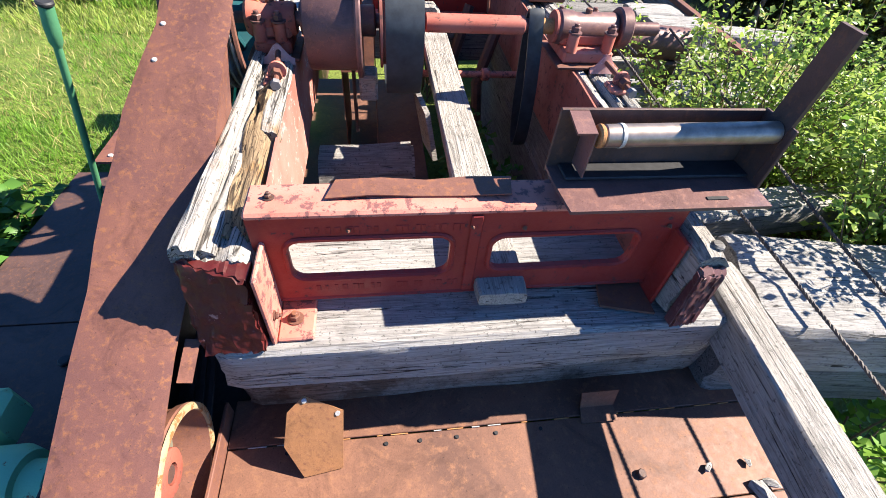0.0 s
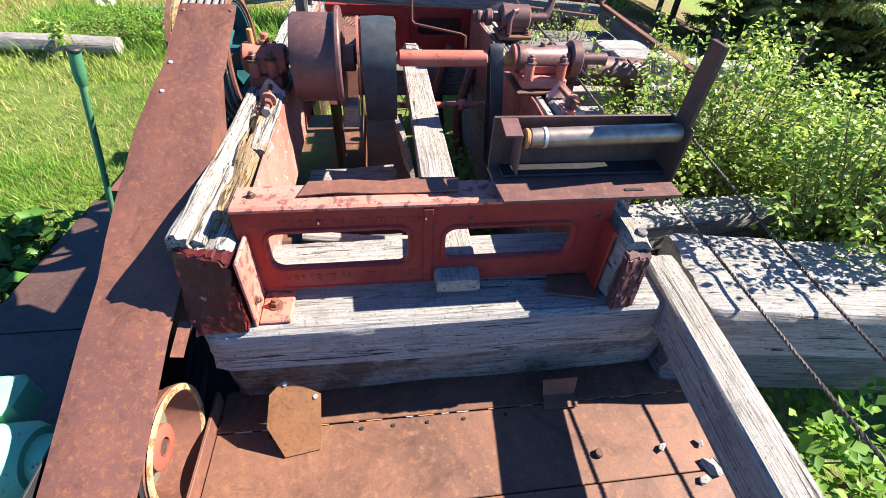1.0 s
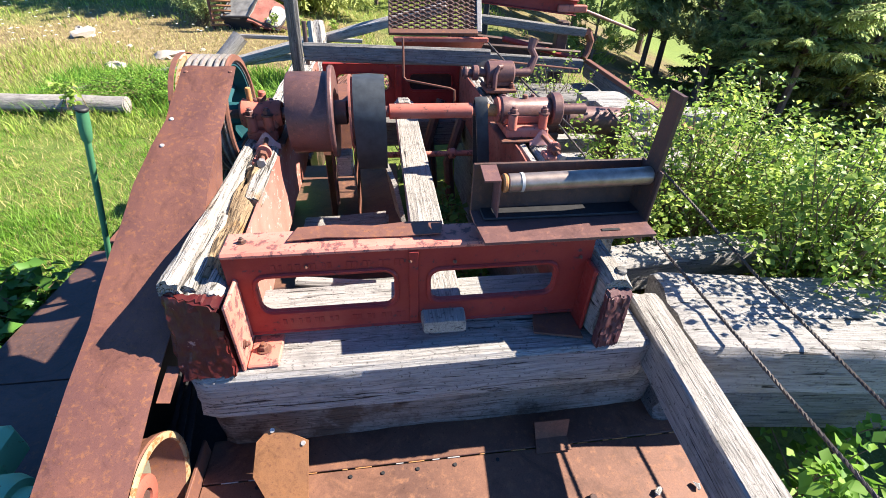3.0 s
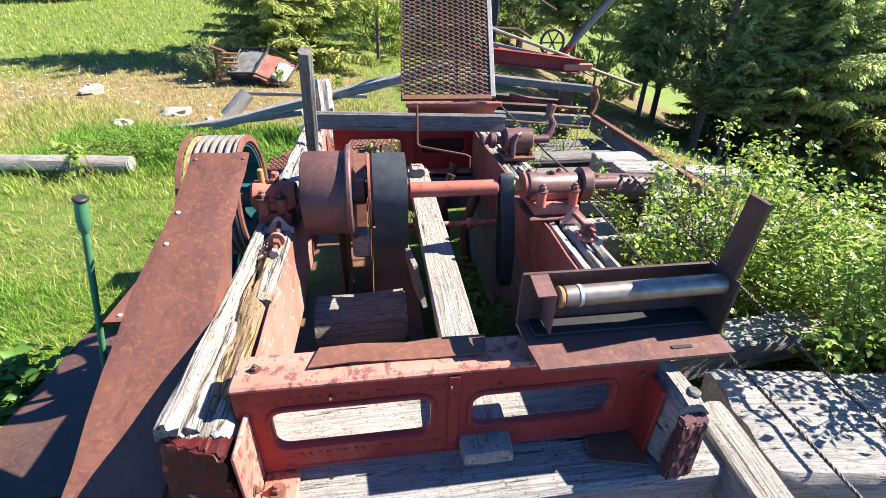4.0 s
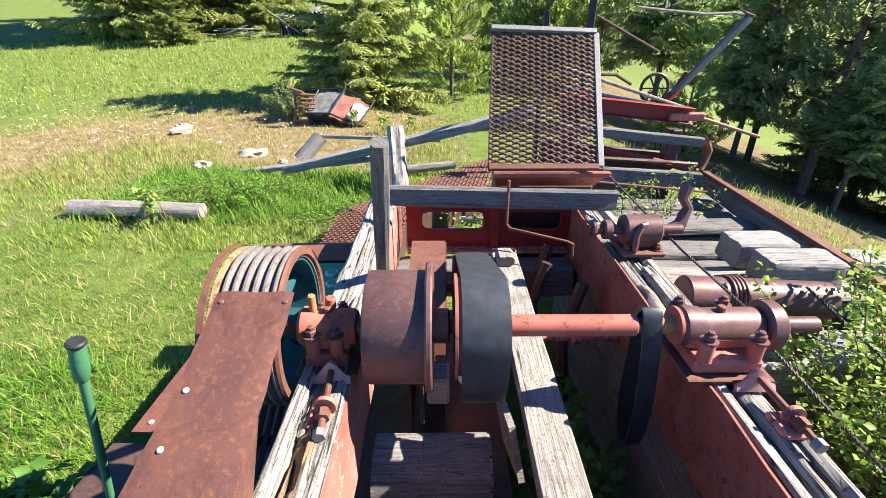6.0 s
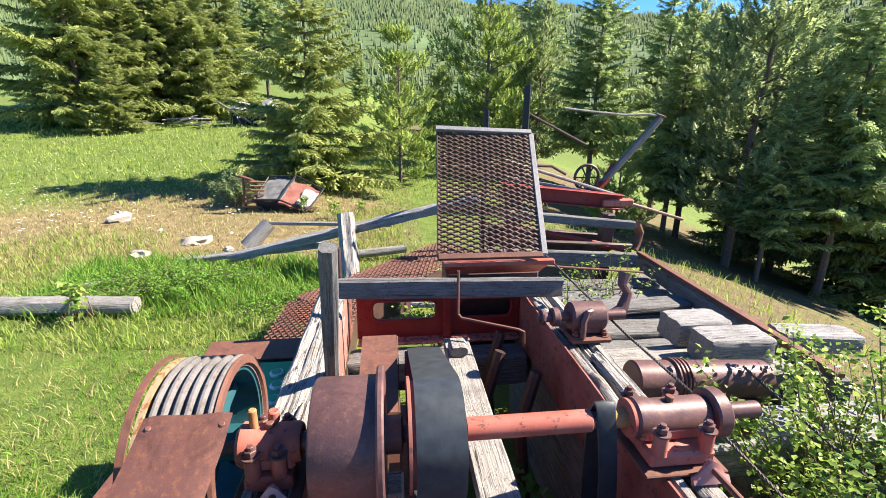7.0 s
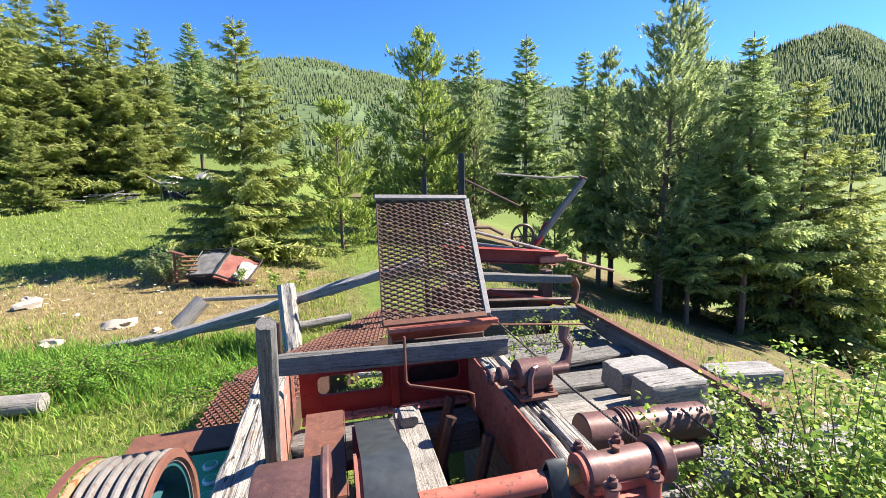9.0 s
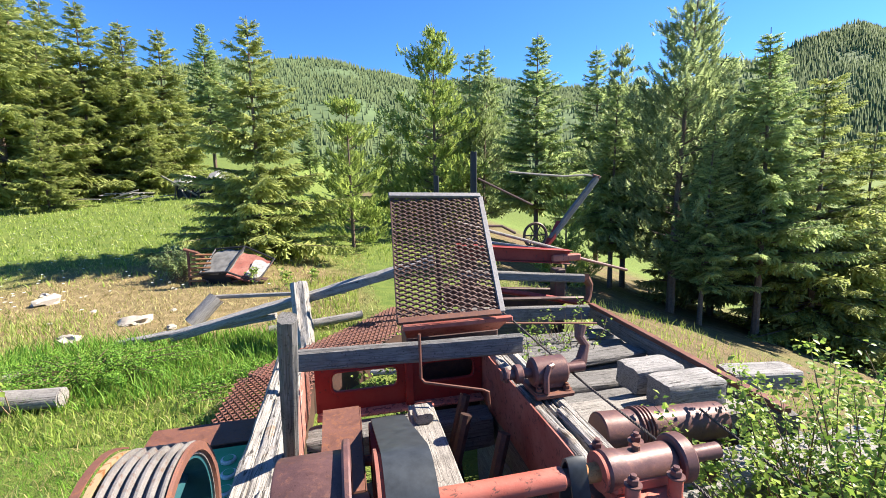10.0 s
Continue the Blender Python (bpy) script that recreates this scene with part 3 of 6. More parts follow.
front = thing("cast_cross_frame", (0.25, 0.05, 0.93), "red cast-iron cross frame with two long slots, paint chipped", "machine frame", "cross frames")
web, rims = slot_plate(-0.235, 0.755, 0.965, 1.225, 0.0, 0.014, ((-0.165, 0.195, 1.038, 1.158), (0.295, 0.655, 1.042, 1.15)))
part("web", web, M_RED, front)
for r in rims:
    part("slot_rim", r, M_RED, front)
part("top_flange", box((-0.238, -0.004, 1.221), (0.758, 0.10, 1.239), 0.006), M_RED_FADED, front, "pink faded top flange with chipped paint")
part("bottom_flange", box((-0.228, -0.004, 0.955), (0.745, 0.045, 0.968), 0.005), M_RED, front)
part("rib", box((0.235, -0.006, 0.968), (0.262, -0.0005, 1.22), 0.004), M_RED, front)
part("end_plate", box((-0.2205, -0.11, 0.932), (-0.209, 0.02, 1.16), 0.004), M_RED_FADED, front)
part("foot", box((-0.2085, -0.105, 0.932), (-0.125, 0.01, 0.945), 0.004), M_RED_FADED, front, "bright red bolted foot")
bolt(front, (-0.172, -0.048, 0.945), r=0.013, material=M_RUST)
bolt(front, (-0.208, -0.075, 1.0), (1, 0, 0), 0.008)
part("end_plate", box((0.742, -0.06, 0.932), (0.754, 0.02, 1.16), 0.004), M_RED, front)
part("foot", sheet([[(0.60, -0.06, 0.943), (0.74, -0.095, 0.943)], [(0.63, 0.05, 0.943), (0.741, 0.05, 0.943)], [(0.66, 0.06, 0.985), (0.741, 0.06, 0.99)]], 0.008), M_RUST, front)
bolt(front, (-0.19, 0.05, 1.239), r=0.008, material=M_RUST_DARK)
for x, z in ((-0.03, 1.19), (0.24, 1.19), (0.36, 1.18), (0.72, 1.17)):
    bolt(front, (x, -0.0045, z), (0, -1, 0), 0.004, "rivet")
# Cast lettering, worn past reading
for row, z in ((0, 1.178), (1, 0.99)):
    for k in range(16):
        x = -0.12 + k * 0.021 + (0.02 if k > 7 else 0) + 0.004 * math.sin(k * 3.3)
        part("worn_mark", box((x, -0.0016, z + 0.002 * math.sin(k * 2.1)), (x + 0.011 + 0.003 * math.sin(k * 5), 0.003, z + 0.019), 0.0008), M_RED, front)
single("sheet_strip", sheet([[(-0.075 + 0.1 * i, 0.035 + 0.004 * math.sin(i), 1.247 + 0.004 * math.sin(i * 1.9)) for i in range(5)], [(-0.055 + 0.098 * i, 0.094, 1.250 + 0.005 * math.sin(i * 2.3)) for i in range(5)]], 0.003), M_RUST, "loose bent strip of rusty sheet on the red frame", "metal strip")
rear = thing("cast_cross_frame", (0.25, 2.25, 0.87), "red cast-iron cross frame with slots at the far end", "machine frame", "cross frames")
web, rims = slot_plate(-0.175, 0.752, 0.90, 1.18, 2.24, 2.255, ((-0.085, 0.262, 1.012, 1.118), (0.405, 0.70, 1.012, 1.118)))
part("web", web, M_RED, rear)
for r in rims:
    part("slot_rim", r, M_RED, rear)
part("top_flange", box((-0.175, 2.236, 1.178), (0.752, 2.30, 1.19), 0.004), M_RED, rear)
part("bottom_flange", box((-0.172, 2.17, 0.885), (0.745, 2.25, 0.902), 0.004), M_RED_FADED, rear)
part("rib", box((0.305, 2.20, 0.903), (0.35, 2.239, 1.177), 0.004), M_RED, rear)

# ---- roller tray on the front frame ----
tray = thing("roller_tray", (0.65, 0.02, 1.24), "dark rusty angle-iron tray with a steel roller", "roller tray")
part("base_plate", sheet([[(0.424 + (0.462 * i / 6), -0.06, 1.266) for i in range(7)], [(0.415 + 0.475 * i / 6, 0.04, 1.268) for i in range(7)], [(0.415 + 0.465 * i / 6, 0.1, 1.270)for i in range(7)]], -0.008), M_RUST_PURPLE, tray)
part("inner_angle", box((0.44, 0.036, 1.2795), (0.884, 0.0935, 1.2865), 0.002), M_BLACK, tray, "dark angle under the roller")
part("slot", box((0.745, -0.036, 1.2755), (0.795, -0.026, 1.277), 0.0), M_BLACK, tray)
part("back_plate", box((0.415, 0.095, 1.262), (0.885, 0.103, 1.418), 0.002), M_RUST_DARK, tray)
part("end_bracket", sheet([[(0.432, 0.03, 1.40), (0.475, 0.03, 1.40)], [(0.432, 0.094, 1.415), (0.475, 0.094, 1.415)]], 0.005), M_RUST_PURPLE, tray)
part("end_bracket", box((0.471, 0.03, 1.29), (0.476, 0.092, 1.40), 0.001), M_RUST_PURPLE, tray)
part("end_plate", box((0.886, 0.0, 1.20), (0.894, 0.102, 1.42), 0.002), M_RUST_DARK, tray)
part("roller", rod((0.495, 0.045, 1.385), (0.884, 0.04, 1.395), 0.024, 24, None, 0.003), M_STEEL, tray, "polished steel roller")
part("roller_end", rod((0.482, 0.045, 1.385), (0.494, 0.045, 1.385), 0.0245, 24, None, 0.003), M_RUST_ORANGE, tray)
part("roller_band", lathe([(0, 0.0242), (0, 0.0255), (0.008, 0.0255), (0.008, 0.0242)], (0.528, 0.0445, 1.386), (1, 0, 0.02), 24), M_WHITEMETAL, tray)
part("upright_bar", sheet([[(0.896, 0.025, 1.22), (0.896, 0.095, 1.22)], [(0.893, 0.015, 1.42), (0.893, 0.075, 1.42)], [(0.888, 0.0, 1.612), (0.888, 0.055, 1.614)]], 0.01), M_RUST_DARK, tray, "dark flat steel bar standing up")

# ---- diagonal plank and wire ropes ----
beam("side_plank", (1.018, 0.07, 0.88), (0.872, -1.45, 0.88), 0.10, 0.14, M_WOOD_WARM, "long squared grey timber lying along the deck edge", "plank", seed=6, rough=0.004, round_edge=0.006)


def rope(name, pts, r, label):
    ob = thing(name, pts[0], label, "wire rope", "wire ropes")
    fine = []
    for a, b in zip(pts, pts[1:]):
        k = max(2, int((Vector(b) - Vector(a)).length / 0.05))
        fine += [Vector(a).lerp(Vector(b), i / k) for i in range(k)]
    fine.append(Vector(pts[-1]))
    for s in range(3):
        strand = []
        L = 0.0
        dense = []
        for a, b in zip(fine, fine[1:]):
            for i in range(4):
                dense.append(a.lerp(b, i / 4))
        for i, p in enumerate(dense):
            d = (dense[min(i + 1, len(dense) - 1)] - dense[max(i - 1, 0)]).normalized()
            u = d.cross(Vector((0, 0, 1))).normalized()
            v = d.cross(u)
            t = i * 0.0125 / (r * 7) * math.tau + s * math.tau / 3
            strand.append(p + (u * math.cos(t) + v * math.sin(t)) * r * 0.55)
        part("strand", tube(strand, r * 0.55, 5), M_WIRE, ob)


rope("wire_rope", [(1.10, 1.25, 1.12), (1.21, 0.25, 0.957), (1.205, -0.33, 0.936), (1.20, -0.70, 0.93), (1.19, -1.6, 0.92)], 0.006, "twisted steel wire rope hanging beside the sill")
rope("wire_rope", [(1.46, 1.40, 1.13), (1.47, 0.075, 0.945), (1.45, -0.44, 0.925), (1.44, -1.6, 0.91)], 0.006, "twisted steel wire rope hanging over dark ground")
rope("wire_rope", [(0.92, 2.32, 1.34), (1.02, 1.55, 1.22), (1.10, 1.0, 1.16)], 0.006, "wire rope running from the screen to the drum")

# ---- belt guard, belts and the motor side ----
guard_line = [(0.777, 1.502, -0.488, -0.312), (0.72, 1.463, -0.497, -0.320), (0.65, 1.416, -0.507, -0.329), (0.594, 1.380, -0.517, -0.336), (0.49, 1.331, -0.540, -0.345), (0.38, 1.256, -0.571, -0.353), (0.28, 1.184, -0.592, -0.362), (0.20, 1.136, -0.600, -0.384), (0.10, 1.083, -0.605, -0.393), (0.0, 1.033, -0.608, -0.40), (-0.15, 0.975, -0.608, -0.405), (-0.4, 0.872, -0.612, -0.412), (-0.75, 0.74, -0.615, -0.42), (-1.1, 0.61, -0.615, -0.425)]
belt_guard = thing("belt_guard", (-0.5, 0.0, 0.9), "long rusty sheet-steel belt guard, bent and stained", "belt guard")
rows = []
for k, (y, z, xa, xb) in enumerate(guard_line):
    rows.append([(xa + (xb - xa) * j / 8 + (0.003 * math.sin(k * 2.3) if j in (0, 8) else 0), y, z - (0.004 if j in (0, 8) else 0) + 0.002 * math.sin(j + k)) for j in range(9)])
part("top_sheet", sheet(rows, 0.004), M_RUST_GUARD, belt_guard)
rows = []
for y, z, xa, xb in guard_line[4:]:
    rows.append([(xa - 0.002, y, z - 0.008), (xa - 0.004, y, z - 0.10), (xa - 0.006, y, z - 0.20)])
part("side_sheet", sheet(rows, 0.004), M_RUST_GUARD, belt_guard)
for x, y, z in ((-0.497, 0.594, 1.380), (-0.505, 0.49, 1.331), (-0.425, 0.12, 1.093), (-0.472, 0.757, 1.489), (-0.328, 0.757, 1.489)):
    part("rivet", rod((x, y, z - 0.004), (x, y - 0.003, z + 0.005), 0.007, 10, None, 0.002), M_WHITEMETAL if y > 0.4 and y < 0.7 else M_RUST, belt_guard)
part("inner_skirt", sheet([[(x, y, z - 0.006), (x - 0.004, y, z - 0.006 - d * 0.5), (x - 0.010, y, z - 0.006 - d)] for x, y, z, d in ((-0.345, 0.56, 1.364, 0.05), (-0.352, 0.49, 1.331, 0.14), (-0.358, 0.38, 1.256, 0.16), (-0.370, 0.28, 1.184, 0.10), (-0.388, 0.20, 1.136, 0.03))], 0.003), M_RUST_GUARD, belt_guard)
part("tab", sheet([[(-0.40, -0.10, 0.965), (-0.37, -0.10, 0.96)], [(-0.405, -0.19, 0.935), (-0.375, -0.19, 0.93)]], 0.003), M_RUST_GUARD, belt_guard)

AX_Y, AX_Z = 0.95, 1.28
big = thing("grooved_sheave", (-0.49, 0.97, 1.05), "large grooved belt sheave, rusty rim and teal spokes", "pulley")
g = [(0.0, 0.209)]
for k in range(5):
    d = 0.012 + k * 0.0255
    g += [(d, 0.228), (d + 0.005, 0.228), (d + 0.012, 0.212), (d + 0.017, 0.212), (d + 0.024, 0.228)]
g += [(0.143, 0.228), (0.151, 0.214), (0.151, 0.196), (0.0, 0.196)]
SH = (-0.531, 0.975, 1.272)
part("rim", lathe(g, SH, (1, 0, 0), 64), M_GROOVE, big, "grey grooved rim face")
part("edge_ring", lathe([(0.1515, 0.227), (0.160, 0.224), (0.160, 0.204), (0.1515, 0.200)], SH, (1, 0, 0), 64), M_RUST, big, "rusty rim edge")
part("inner_ring", lathe([(0.01, 0.1955), (0.145, 0.1955), (0.145, 0.186), (0.01, 0.186)], SH, (1, 0, 0), 64), M_TEAL, big)
part("side_ring", lathe([(-0.014, 0.226), (-0.001, 0.226), (-0.001, 0.197), (-0.014, 0.197)], SH, (1, 0, 0), 64), M_CREAM, big, "cream painted side ring")
part("hub", lathe([(0.01, 0.02), (0.01, 0.05), (0.15, 0.045), (0.15, 0.02)], SH, (1, 0, 0), 24), M_TEAL, big)
for k in range(5):
    t = math.radians(20 + k * 72)
    a = Vector((SH[0] + 0.075, SH[1] + 0.045 * math.cos(t), SH[2] + 0.045 * math.sin(t)))
    b = Vector((SH[0] + 0.075, SH[1] + 0.189 * math.cos(t), SH[2] + 0.189 * math.sin(t)))
    part("spoke", tube([a, (a + b) / 2, b], [0.024, 0.017, 0.022], 8), M_TEAL, big)
hood = []
for k in range(16):
    t = radians(175 - k * 8)
    hood.append([(x, SH[1] + 0.235 * math.cos(t), SH[2] + 0.235 * math.sin(t)) for x in (-0.566, -0.548)])
single("guard_hoop", sheet(hood, 0.004), M_RUST, "rusty curved guard hoop beside the sheave", "guard hoop")

small = thing("small_sheave", (-0.5, -0.27, 0.49), "cream and rust coloured motor sheave", "pulley")
part("rim", lathe([(-0.18, 0.12), (-0.18, 0.149), (-0.02, 0.149), (-0.02, 0.158), (0.0, 0.163), (0.008, 0.157), (0.008, 0.143), (-0.085, 0.133), (-0.085, 0.12)], (-0.452, -0.28, 0.668), (1, 0, 0), 48), M_RUST, small)
part("front_ring", lathe([(0.0085, 0.143), (0.0085, 0.163), (0.014, 0.161), (0.016, 0.153), (0.014, 0.145)], (-0.452, -0.28, 0.668), (1, 0, 0), 48), M_CREAM, small, "cream ring with rust blotches")
part("web", lathe([(-0.095, 0.03), (-0.095, 0.134), (-0.082, 0.134), (-0.078, 0.03)], (-0.452, -0.28, 0.668), (1, 0, 0), 40), M_PALE_WEB, small, "pale recessed web")
part("hub", lathe([(-0.1, 0.026), (-0.1, 0.066), (-0.03, 0.060), (-0.026, 0.054), (-0.026, 0.026)], (-0.452, -0.28, 0.668), (1, 0, 0), 28), M_HUB, small, "red hub with a bored centre")
part("shaft_stub", rod((-0.8, -0.28, 0.668), (-0.482, -0.28, 0.668), 0.021, 16), M_RUST_DARK, small)


def loop_line(a, ra, b, rb, n=20):
    """The line of a belt round two wheels in the y-z plane."""
    a, b = Vector((a[0], a[1])), Vector((b[0], b[1]))
    d = b - a
    th = math.atan2(d.y, d.x)
    off = math.acos(max(-1, min(1, (ra - rb) / d.length)))
    out = []
    for k in range(n + 1):
        t = th + off + (math.tau - 2 * off) * k / n
        out.append((a.x + ra * math.cos(t), a.y + ra * math.sin(t)))
    for k in range(n + 1):
        t = th - off + 2 * off * k / n
        out.append((b.x + rb * math.cos(t), b.y + rb * math.sin(t)))
    return out


def flat_belt(line, x0, x1, thick):
    bm = bmesh.new()
    n = len(line)
    rings = []
    c = Vector((sum(p[0] for p in line) / n, sum(p[1] for p in line) / n))
    for i, (y, z) in enumerate(line):
        p, q = Vector(line[i - 1]), Vector(line[(i + 1) % n])
        d = (q - p).normalized()
        nrm = Vector((d.y, -d.x))
        if nrm.dot(Vector((y, z)) - c) < 0:
            nrm = -nrm
        o = Vector((y, z)) + nrm * thick
        crown = Vector((y, z)) + nrm * thick * 1.4
        rings.append([bm.verts.new(v) for v in ((x0, y, z), (x0, o.x, o.y), ((x0 + x1) / 2, crown.x, crown.y), (x1, o.x, o.y), (x1, y, z))])
    for i in range(n):
        p, q = rings[i], rings[(i + 1) % n]
        for k in range(5):
            bm.faces.new((p[k], p[(k + 1) % 5], q[(k + 1) % 5], q[k]))
    return bm


line = loop_line((0.975, 1.266), 0.204, (-0.28, 0.668), 0.150)
for k in range(3):
    x = -0.538 + 0.012 + k * 0.0255 + 0.007
    single("v_belt", flat_belt(line, x, x + 0.012, 0.012), M_BELT, "black rubber V-belt running under the guard", "belt", group="V-belts")

motor = thing("electric_motor", (-1.0, -0.25, 0.44), "mint green motor with flaking paint", "motor")
part("body", lathe([(0, 0.0), (0, 0.075), (0.02, 0.092), (0.58, 0.095), (0.61, 0.08), (0.61, 0.0)], (-1.40, -0.27, 0.655), (1, 0, 0), 32, None, False), M_MINT, motor)
part("end_bell", lathe([(0, 0.0), (0, 0.06), (0.05, 0.055), (0.06, 0.03), (0.06, 0.0)], (-0.79, -0.27, 0.655), (1, 0, 0), 24, None, False), M_MINT, motor)
part("terminal_box", box((-1.16, -0.165, 0.60), (-0.90, -0.04, 0.73), 0.02), M_MINT, motor)
part("mount", box((-1.35, -0.36, 0.44), (-0.85, -0.18, 0.575), 0.008), M_RUST_DARK, motor)

# The plates' dark rust colour includes the deep shade lying on this deck
side_deck = thing("side_deck", (-1.0, 0.0, 0.42), "rusty side deck plates, darkened for the deep shade beside the belt guard", "deck plate")
part("plate", slab([(-1.5, -1.6), (-1.45, 0.36), (-0.635, 0.36), (-0.635, -1.6)], 0.425, 0.435), M_RUST_DARK, side_deck)
part("plate", slab([(-1.45, 0.365), (-1.40, 1.26), (-0.635, 1.25), (-0.635, 0.365)], 0.427, 0.438), M_RUST_DARK, side_deck)
# Black plate added to stand in for the deep shade under the belt guard
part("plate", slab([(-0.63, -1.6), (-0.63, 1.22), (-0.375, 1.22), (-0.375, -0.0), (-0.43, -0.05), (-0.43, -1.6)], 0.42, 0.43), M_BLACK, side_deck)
part("plate_edge", box((-0.428, -1.6, 0.43), (-0.418, -0.06, 0.575), 0.002), M_RUST, side_deck)
for x, y in ((-1.22, 0.15), (-1.02, 0.2), (-1.1, -0.3)):
    part("bolt", rod((x, y, 0.434), (x, y, 0.45), 0.02, 8, None, 0.004), M_BLACK, side_deck)
beam("deck_bearer", (-1.36, -1.4, 0.36), (-1.30, 1.2, 0.36), 0.1, 0.13, M_WOOD_DARK, "dark timber bearing the side deck", seed=44)
beam("deck_bearer", (-0.70, -1.4, 0.36), (-0.66, 1.15, 0.36), 0.1, 0.13, M_WOOD_DARK, "dark timber bearing the side deck", seed=45)
part("tread_plate", slab([(-1.32, 1.28), (-1.31, 2.02), (-0.97, 2.02), (-0.67, 1.8), (-0.67, 1.26)], 0.472, 0.484), M_RUST_GUARD, side_deck, "rust-brown tread plate at the deck end")
part("tread_post", box((-1.2, 1.34, 0.15), (-0.7, 1.55, 0.471), 0.01), M_RUST_DARK, side_deck)
for x, y in ((-1.26, 1.33), (-1.25, 1.62), (-1.0, 1.36)):
    part("rivet", rod((x, y, 0.484), (x, y, 0.49), 0.012, 8), M_WHITEMETAL, side_deck)
# Added upright black sheet, shade put into colour behind the belts
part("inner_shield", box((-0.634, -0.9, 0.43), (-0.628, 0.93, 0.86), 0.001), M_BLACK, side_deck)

lever = thing("brake_lever", (-1.125, 0.875, 0.435), "green painted hand lever with a tubular grip", "lever")
part("shank", tube([(-1.125, 0.875, 0.436), (-1.0, 0.82, 0.85), (-0.888, 0.775, 1.25)], 0.0115, 12), M_GREEN, lever)
part("grip", tube([(-0.891, 0.776, 1.24), (-0.887, 0.775, 1.256), (-0.878, 0.773, 1.29), (-0.861, 0.77, 1.356)], [0.012, 0.018, 0.0205, 0.019], 14), M_GREEN, lever)
part("cap", rod((-0.861, 0.77, 1.357), (-0.858, 0.769, 1.371), 0.0225, 14, None, 0.005), M_BLACK, lever)

# ---- line shaft with its pulleys ----
shaft = thing("line_shaft", (0.3, AX_Y, 1.18), "red painted line shaft turning in two bearings", "shaft")
part("bar", rod((-0.60, AX_Y, AX_Z), (1.10, AX_Y, AX_Z), 0.024, 20), M_RUST_PURPLE, shaft)
part("painted_sleeve", rod((0.222, AX_Y, AX_Z), (0.582, AX_Y, AX_Z), 0.0315, 24, None, 0.003), M_ORANGE_RED, shaft, "faded red sleeve")
part("worn_end", rod((0.648, AX_Y, AX_Z), (0.70, AX_Y, AX_Z), 0.027, 20), M_RUST_ORANGE, shaft)

fp = thing("flanged_pulley", (-0.1, AX_Y, 1.1), "rusty brown flat pulley with one flange", "pulley")
part("drum", lathe([(-0.178, 0.145), (-0.178, 0.158), (-0.173, 0.161), (-0.018, 0.161), (-0.018, 0.145)], (0, AX_Y, AX_Z), (1, 0, 0), 56), M_RUST_PURPLE, fp)
part("flange", lathe([(-0.0175, 0.05), (-0.0175, 0.181), (-0.012, 0.185), (-0.002, 0.185), (0.003, 0.181), (0.0, 0.05)], (0, AX_Y, AX_Z), (1, 0, 0), 56), M_RUST_PURPLE, fp)
part("web", lathe([(-0.11, 0.025), (-0.11, 0.144), (-0.095, 0.144), (-0.095, 0.025)], (0, AX_Y, AX_Z), (1, 0, 0), 40), M_RUST, fp)
part("hub", lathe([(-0.20, 0.0245), (-0.20, 0.05), (0.045, 0.05), (0.05, 0.042), (0.05, 0.0245)], (0, AX_Y, AX_Z), (1, 0, 0), 28), M_RUST_PURPLE, fp)
bp = thing("belt_pulley", (0.15, AX_Y, 1.1), "red iron pulley carrying a wide black belt", "pulley")
part("rim", lathe([(0.062, 0.125), (0.062, 0.150), (0.070, 0.150), (0.072, 0.139), (0.205, 0.139), (0.205, 0.125)], (0, AX_Y, AX_Z), (1, 0, 0), 48), M_RED_PLATE, bp)
part("web", lathe([(0.12, 0.0245), (0.12, 0.1245), (0.135, 0.1245), (0.135, 0.0245)], (0, AX_Y, AX_Z), (1, 0, 0), 36), M_RED, bp)
slack = [(y, z - 0.75 * max(0.0, 1.28 - z) * max(0.0, min(1.0, (1.30 - y) / 0.3)) if z < 1.28 else z) for y, z in loop_line((AX_Y, AX_Z), 0.140, (1.43, 1.115), 0.130, 28)]
single("drive_belt", flat_belt(slack, 0.08, 0.206, 0.009), M_RUBBER, "wide black rubber drive belt, smooth and worn", "belt")
rp = thing("rear_pulley", (0.16, 1.43, 0.95), "hidden red iron pulley under the wide belt", "pulley")
part("rim", lathe([(0.07, 0.115), (0.07, 0.129), (0.204, 0.129), (0.204, 0.115)], (0, 1.43, 1.115), (1, 0, 0), 36), M_RED, rp)
part("shaft", rod((-0.21, 1.43, 1.115), (0.24, 1.43, 1.115), 0.018, 16), M_ORANGE_RED, rp)
pipe = thing("red_pipe", (0.5, 1.4, 0.89), "faded red pipe with a knob across the frame", "pipe")
part("bar", rod((0.2, 1.4, 0.89), (0.755, 1.4, 0.89), 0.016, 16), M_RED_FADED, pipe)
part("knob", rod((0.56, 1.4, 0.89), (0.60, 1.4, 0.89), 0.03, 14, None, 0.006), M_RED_FADED, pipe)
part("web", lathe([(0.14, 0.016), (0.14, 0.114), (0.155, 0.114), (0.155, 0.016)], (0, 1.43, 1.115), (1, 0, 0), 30), M_RED, rp)

hang = []
for k in range(40):
    t = math.tau * k / 40
    hang.append((AX_Y + (0.052 - 0.012 * math.sin(t)) * math.cos(t) + 0.022 * (1 - math.sin(t)), 1.045 + 0.284 * math.sin(t)))
hung = flat_belt(hang, 0.592, 0.646, 0.008)
for v in hung.verts:
    v.co.x += 0.10 * max(0.0, 1.3 - v.co.z) - 0.02 * max(0.0, 1.05 - v.co.z)
single("hanging_belt", hung, M_RUBBER, "narrow black belt hanging slack from the shaft", "belt")


